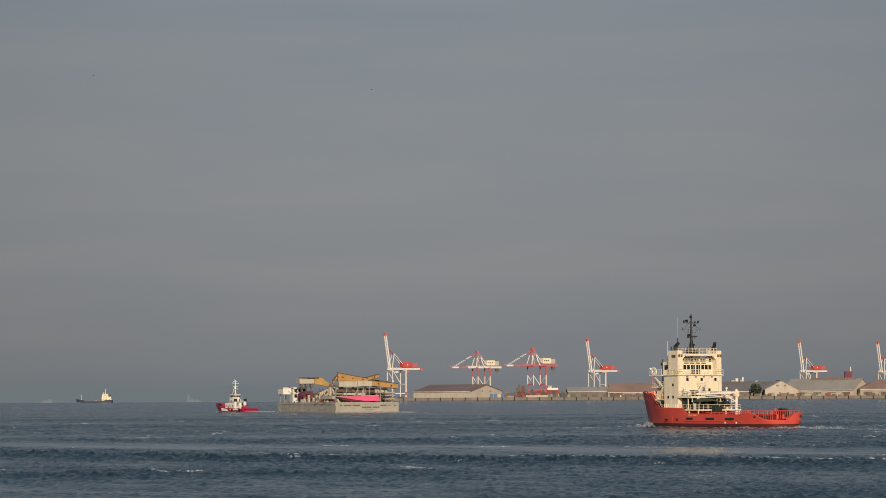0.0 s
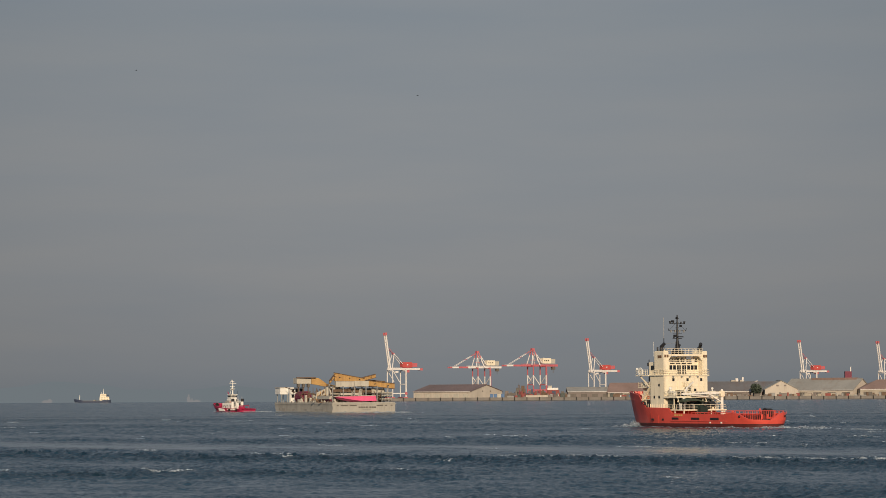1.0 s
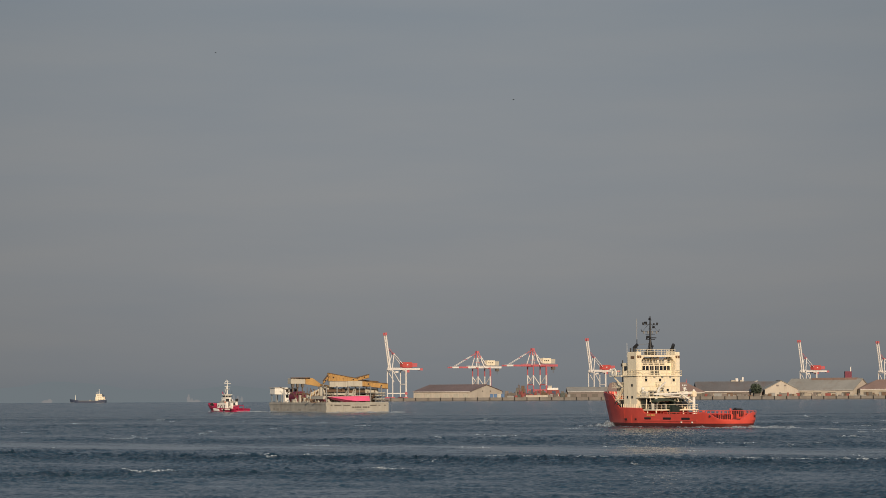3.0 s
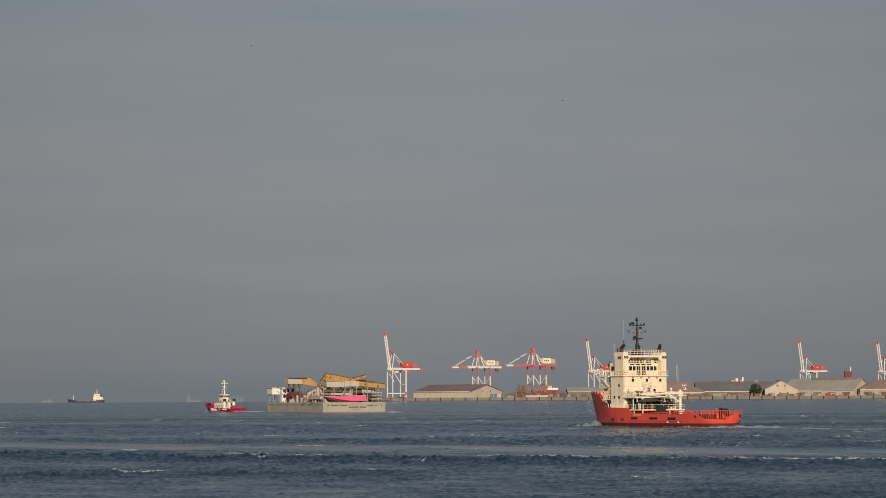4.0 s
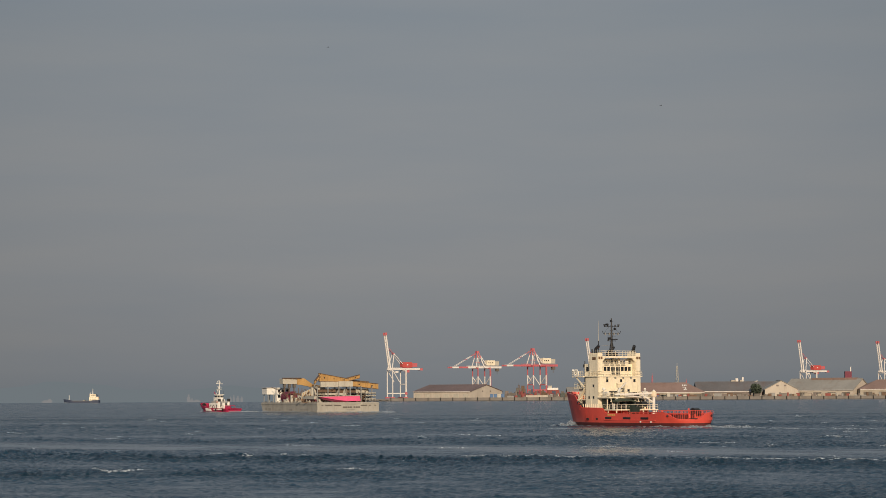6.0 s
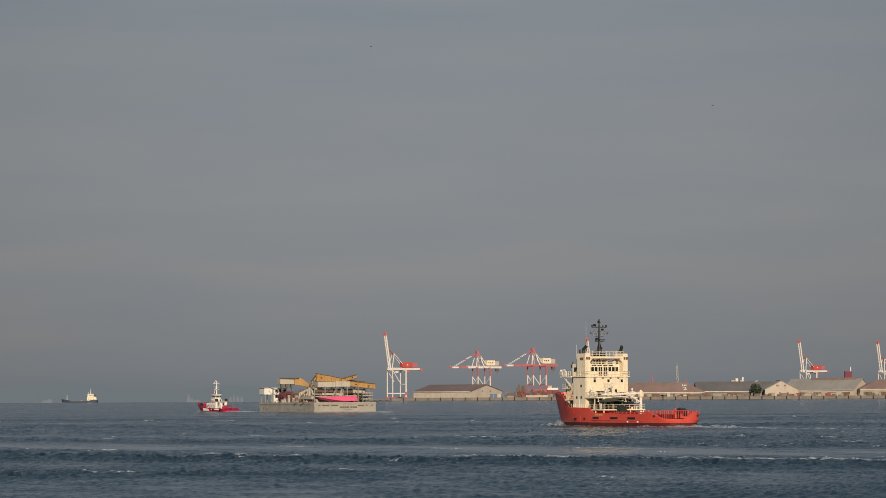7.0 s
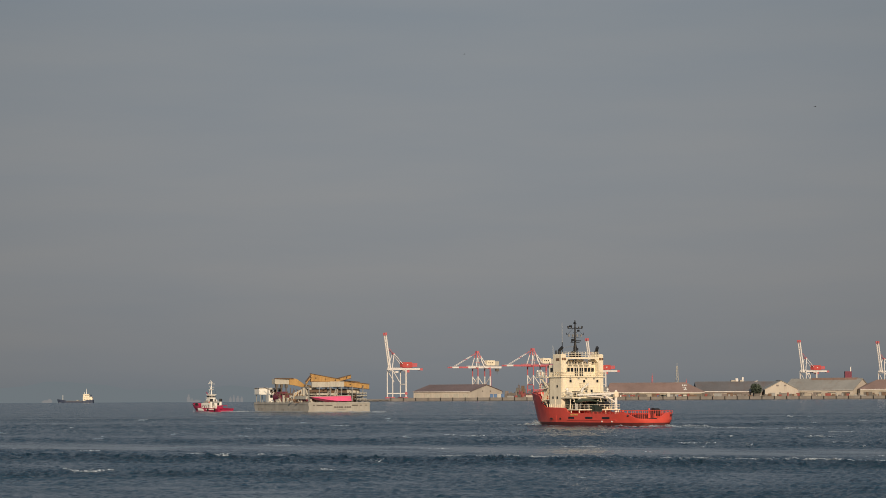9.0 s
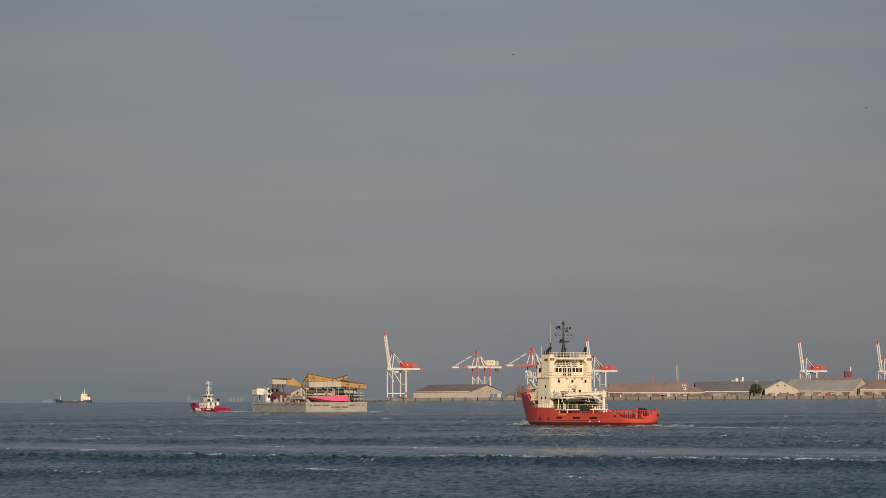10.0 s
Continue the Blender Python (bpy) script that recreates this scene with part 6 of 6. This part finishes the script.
def whitecaps():
    made = []
    rng = random.Random(5)
    spots = [(-28, 216, 2.6), (-7, 222, 1.4), (14, 196, 0.8), (36, 335, 3.0), (47, 333, 1.6), (62, 330, 1.6), (-52, 400, 2.6), (-30, 420, 2.0),
             (7, 400, 2.4), (30, 405, 1.9), (-80, 470, 2.4), (-70, 330, 2.6), (-40, 306, 1.6), (-18, 330, 2.0), (2, 314, 1.6), (70, 430, 2.4), (84, 520, 2.2), (-100, 560, 2.6), (-20, 560, 2.0),
             (24, 500, 2.0), (60, 380, 2.0), (-60, 250, 1.8), (-44, 226, 1.4), (20, 312, 1.7), (72, 360, 2.0), (95, 480, 2.4), (-120, 640, 2.8), (-60, 700, 2.6), (10, 680, 2.4), (55, 310, 1.4)]
    for i in range(44):
        y = rng.uniform(230, 760)
        spots.append((rng.uniform(-0.19, 0.19) * y, y, rng.uniform(0.3, 0.9) * (0.5 + y / 500)))
    banks = [bmesh.new() for i in range(5)]
    for i, (x, y, ln) in enumerate(spots):
        bm = banks[i % 5]
        pts = [(x - ln / 2, y + rng.uniform(-0.4, 0.4)), (x, y + rng.uniform(-0.5, 0.5)), (x + ln / 2, y + rng.uniform(-0.4, 0.4))]
        froth_ridge(pts, 0.7 + 0.0016 * y, 0.05 + 0.00016 * y, 100 + i, bm)
        froth_ridge([(x + ln * 0.2, y - 1.0), (x + ln * 1.3, y - 0.6)], 0.35, 0.04 + 0.0001 * y, 200 + i, bm)
        if rng.random() < 0.6:
            froth_ridge([(x - ln * 1.2, y + 1.2), (x - ln * 0.4, y + 1.6)], 0.3, 0.04 + 0.00008 * y, 1200 + i, bm)
    for bm in banks:
        made.append(tagged(part("whitecap_froth", settle(bm), "foam", None, "", True), "scattered white breaking wave crests", "foam", kind="stuff"))
    # broken line of froth along the tide rip, closest set where the stream runs hardest
    bm = bmesh.new()
    x = -64.0
    i = 0
    while x < 66:
        ln = rng.uniform(0.8, 4.5)
        if 0.22 + 0.8 * noise.noise((x * 0.07, 3.1, 0)) + 0.016 * x > rng.random() * 0.8:
            y = 270 + 3 * math.sin(x * 0.05) - 0.66 * x + rng.gauss(0, 0.7) + 2.5 * noise.noise((x * 0.15, 7.7, 0))
            w = rng.uniform(0.3, 0.9) * (1.8 if rng.random() < 0.2 else 1.0)
            froth_ridge([(x, y), (x + ln / 2, y + rng.uniform(-0.4, 0.4) - 0.33 * ln), (x + ln, y + rng.uniform(-0.4, 0.4) - 0.66 * ln)], w, rng.uniform(0.04, 0.13), 300 + i, bm)
            for k in range(rng.choice((0, 1, 1, 2))):
                d = rng.uniform(-5, 3)
                froth_ridge([(x + rng.uniform(-1, 1), y + d), (x + ln * 0.7, y + d + rng.uniform(-0.6, 0.6) - 0.5 * ln)], rng.uniform(0.25, 0.5), 0.07, 700 + i * 3 + k, bm)
        x += ln * rng.uniform(0.3, 0.7) * (1.3 if x < 0 else 0.8)
        i += 1
    made.append(tagged(part("rip_froth", settle(bm), "foam", None, "", True), "broken line of white froth on a tide rip", "foam", kind="stuff"))
    return made


froth = whitecaps()


def ship_foam(ridges, label):
    """Froth that goes along with a ship, in its own axes: points, width and height of each ridge."""
    bm = bmesh.new()
    for i, (pts, w, h) in enumerate(ridges):
        froth_ridge(pts, w, h, 900 + i * 7, bm, 0.05)
    return tagged(part("ship_wake", bm, "foam", None, "", True), label, "foam", kind="stuff")


def trail(x0, x1, half, n, seed, w=1.0, h=0.16):
    """Short broken ridges scattered along a wake."""
    rng = random.Random(seed)
    out = []
    for i in range(n):
        x = x0 + (x1 - x0) * (i + rng.random()) / n
        y, ln = rng.gauss(0, half), rng.uniform(1.5, 5.0)
        out.append(([(x, y), (x - ln, y + rng.uniform(-1.2, 1.2))], w * rng.uniform(0.6, 1.4), h * rng.uniform(0.5, 1.4)))
    return out


bow_froth = [([(24.4, 0.2), (22.4, 1.8), (18, 4.4), (13, 6.0)], 2.8, 1.2), ([(24.6, -0.2), (22.4, -2.2), (18, -5.0)], 2.6, 1.5), ([(26.0, -1.0), (22.5, -4.5)], 2.6, 0.9), ([(25.4, 1.5), (21, 5.4), (15, 7.8)], 3.2, 0.6), ([(27.0, 3.0), (21, 7.5)], 2.4, 0.28), ([(28.5, 4.5), (23, 9.0)], 1.4, 0.15), ([(14, 6.1), (6, 6.5), (0, 6.6)], 0.9, 0.2)]
side_froth = [([(0, 6.5), (-9, 6.6)], 0.7, 0.14), ([(-9, 6.6), (-17, 6.5)], 0.8, 0.18), ([(-16, 6.6), (-23, 6.2), (-26, 4.8)], 1.4, 0.35), ([(-25.8, 5), (-26.2, -5)], 2.0, 0.5), ([(-27.5, 4), (-28, -5)], 2.4, 0.4),
                      ([(-26, -5.5), (-36, -7.5)], 1.8, 0.4), ([(-26, 5), (-34, 6.2)], 1.4, 0.3)]
red_foam = ship_foam(bow_froth + side_froth + trail(-28, -80, 3.0, 44, 3, 0.8, 0.13), "white bow wave and wake along the red hull")
red_foam.data.transform(Matrix.Scale(SHIP, 4))
barge_foam = ship_foam([([(42.6, 14), (42.8, -8)], 2.0, 0.7), ([(43, 14.8), (34, 15.6), (24, 15.8)], 1.4, 0.5), ([(26, 15.3), (2, 15.5)], 1.3, 0.45), ([(4, 15.3), (-20, 15.5)], 1.3, 0.4), ([(-14, 15.3), (-38, 15.5)], 1.3, 0.45), ([(-39.4, 15), (-39.6, 0)], 1.6, 0.45), ([(-39.6, 2), (-39.4, -15)], 1.6, 0.5),
                        ([(-38, -15.5), (-52, -17)], 1.8, 0.45)] + trail(-42, -90, 8, 22, 9, 1.6, 0.36) + trail(80, 44, 2.0, 20, 10, 1.8, 0.5), "white wash round the towed barge")
tug_foam = ship_foam([([(16.4, 0.4), (13, 3.2), (8, 5.2)], 1.4, 0.7), ([(6, 5.2), (-10, 5.2)], 0.7, 0.22), ([(-16.6, 3.5), (-16.8, -3.5)], 1.8, 0.5)] + trail(-17, -46, 1.6, 20, 12, 1.6, 0.5), "white wake behind the harbour tug")
coaster_foam = ship_foam([([(34, 1), (30, 5), (24, 7)], 2.5, 1.0)], "small bow wave of the cargo ship")


# ---------------- birds ----------------
def bird():
    t = thing("bird", "dark bird gliding high over the water", "bird", "birds")
    part("body", loft([[(x, r * math.cos(a), 0.8 * r * math.sin(a)) for a in [i * math.pi / 4 for i in range(8)]] for x, r in ((-0.30, 0.01), (-0.12, 0.06), (0.05, 0.085), (0.2, 0.05), (0.28, 0.012))]), "black", t, smooth=True)
    for s in (1, -1):
        part("wing", loft([[(0.10, 0, 0.03), (-0.10, 0, 0.02), (-0.10, 0, 0.0), (0.10, 0, 0.0)], [(0.12, s * 0.25, 0.10), (-0.06, s * 0.25, 0.10), (-0.06, s * 0.25, 0.08), (0.12, s * 0.25, 0.08)],
                           [(0.02, s * 0.55, 0.06), (-0.05, s * 0.55, 0.06), (-0.05, s * 0.55, 0.05), (0.02, s * 0.55, 0.05)]]), "black", t)
    part("tail", prism([(-0.26, -0.02), (-0.26, 0.02), (-0.44, 0.07), (-0.44, -0.07)], -0.01, 0.01, axis="z"), "black", t)
    return t


bird_a = bird()
bird_b = copy_thing(bird_a, pose(0, 0, 0))


def sky_place(x, y, d=650.0):
    """A place in the air d metres out, from its bearing and height over the camera's axis in units of 1/4446 of the distance."""
    return pose((x - 784 - 0.005 * (y - 441)) * d / 4446, d, EYE + (703.8 - 0.005 * (x - 784) - y) * d / 4446)


# ---------------- movement ----------------
def heading(x, y, turn, z=0.0, roll=0.0, pitch=0.0):
    """Pose of a ship that heads turn degrees to the left of straight away."""
    return pose(x, y, z, roll, pitch, 90 + turn)


def motions():
    red_rows = [(t, heading(SHIP * x, SHIP * y, 29.5)) for t, x, y in ((0, 57.1, 535), (2.5, 50.6, 545.75), (5, 44.2, 556.5), (7.5, 37.85, 567.25), (10, 31.6, 578))]
    for ob in (red_ship, red_foam):
        walk(ob, red_rows)
    barge_rows = [(0, heading(-48, 1139, 22)), (5, heading(-55.8, 1160, 22)), (10, heading(-63.3, 1181, 22))]
    for ob in (barge, barge_foam, *barge_things):
        walk(ob, barge_rows)
    tug_rows = [(0, heading(-99.4, 1200, 33)), (10, heading(-116.3, 1245, 33))]
    for ob in (tug, tug_foam):
        walk(ob, tug_rows)
    cargo_rows = [(0, heading(-645, 4650, 88)), (10, heading(-684, 4652, 88))]
    for ob in (cargo_ship, coaster_foam):
        walk(ob, cargo_rows)
    walk(water, [(0, pose(3.6, 2.0, 0)), (10, pose(-3.6, -2.0, 0))])
    walk(cross_waves, [(0, pose(6.0, -1.5, 0)), (10, pose(-6.0, 1.5, 0))])
    # the froth drifts with the stream and rides the waves, each bank in its own time
    for i, ob in enumerate(froth):
        walk(ob, [(t, pose(4.2 - 0.84 * t, 0, 0.05 + (0.03 if ob is froth[-1] else 0.11) * math.sin(t * 2.3 + i * 2.1))) for t in [k * 0.5 for k in range(21)]])
    walk(bird_a, [(t, sky_place(x, y)) for t, x, y in ((0, 162, 132), (1, 238, 122), (2.5, 346, 99), (4.5, 475, 76), (5.5, 543, 81), (7.5, 696, 79), (9, 822, 93), (10, 909, 94))])
    walk(bird_b, [(t, sky_place(x, y)) for t, x, y in ((0, 657, 156), (1, 739, 167), (2.5, 866, 174), (4.5, 1040, 178), (5.5, 1127, 184), (7.5, 1310, 185), (9, 1446, 187), (10, 1537, 189))])


motions()
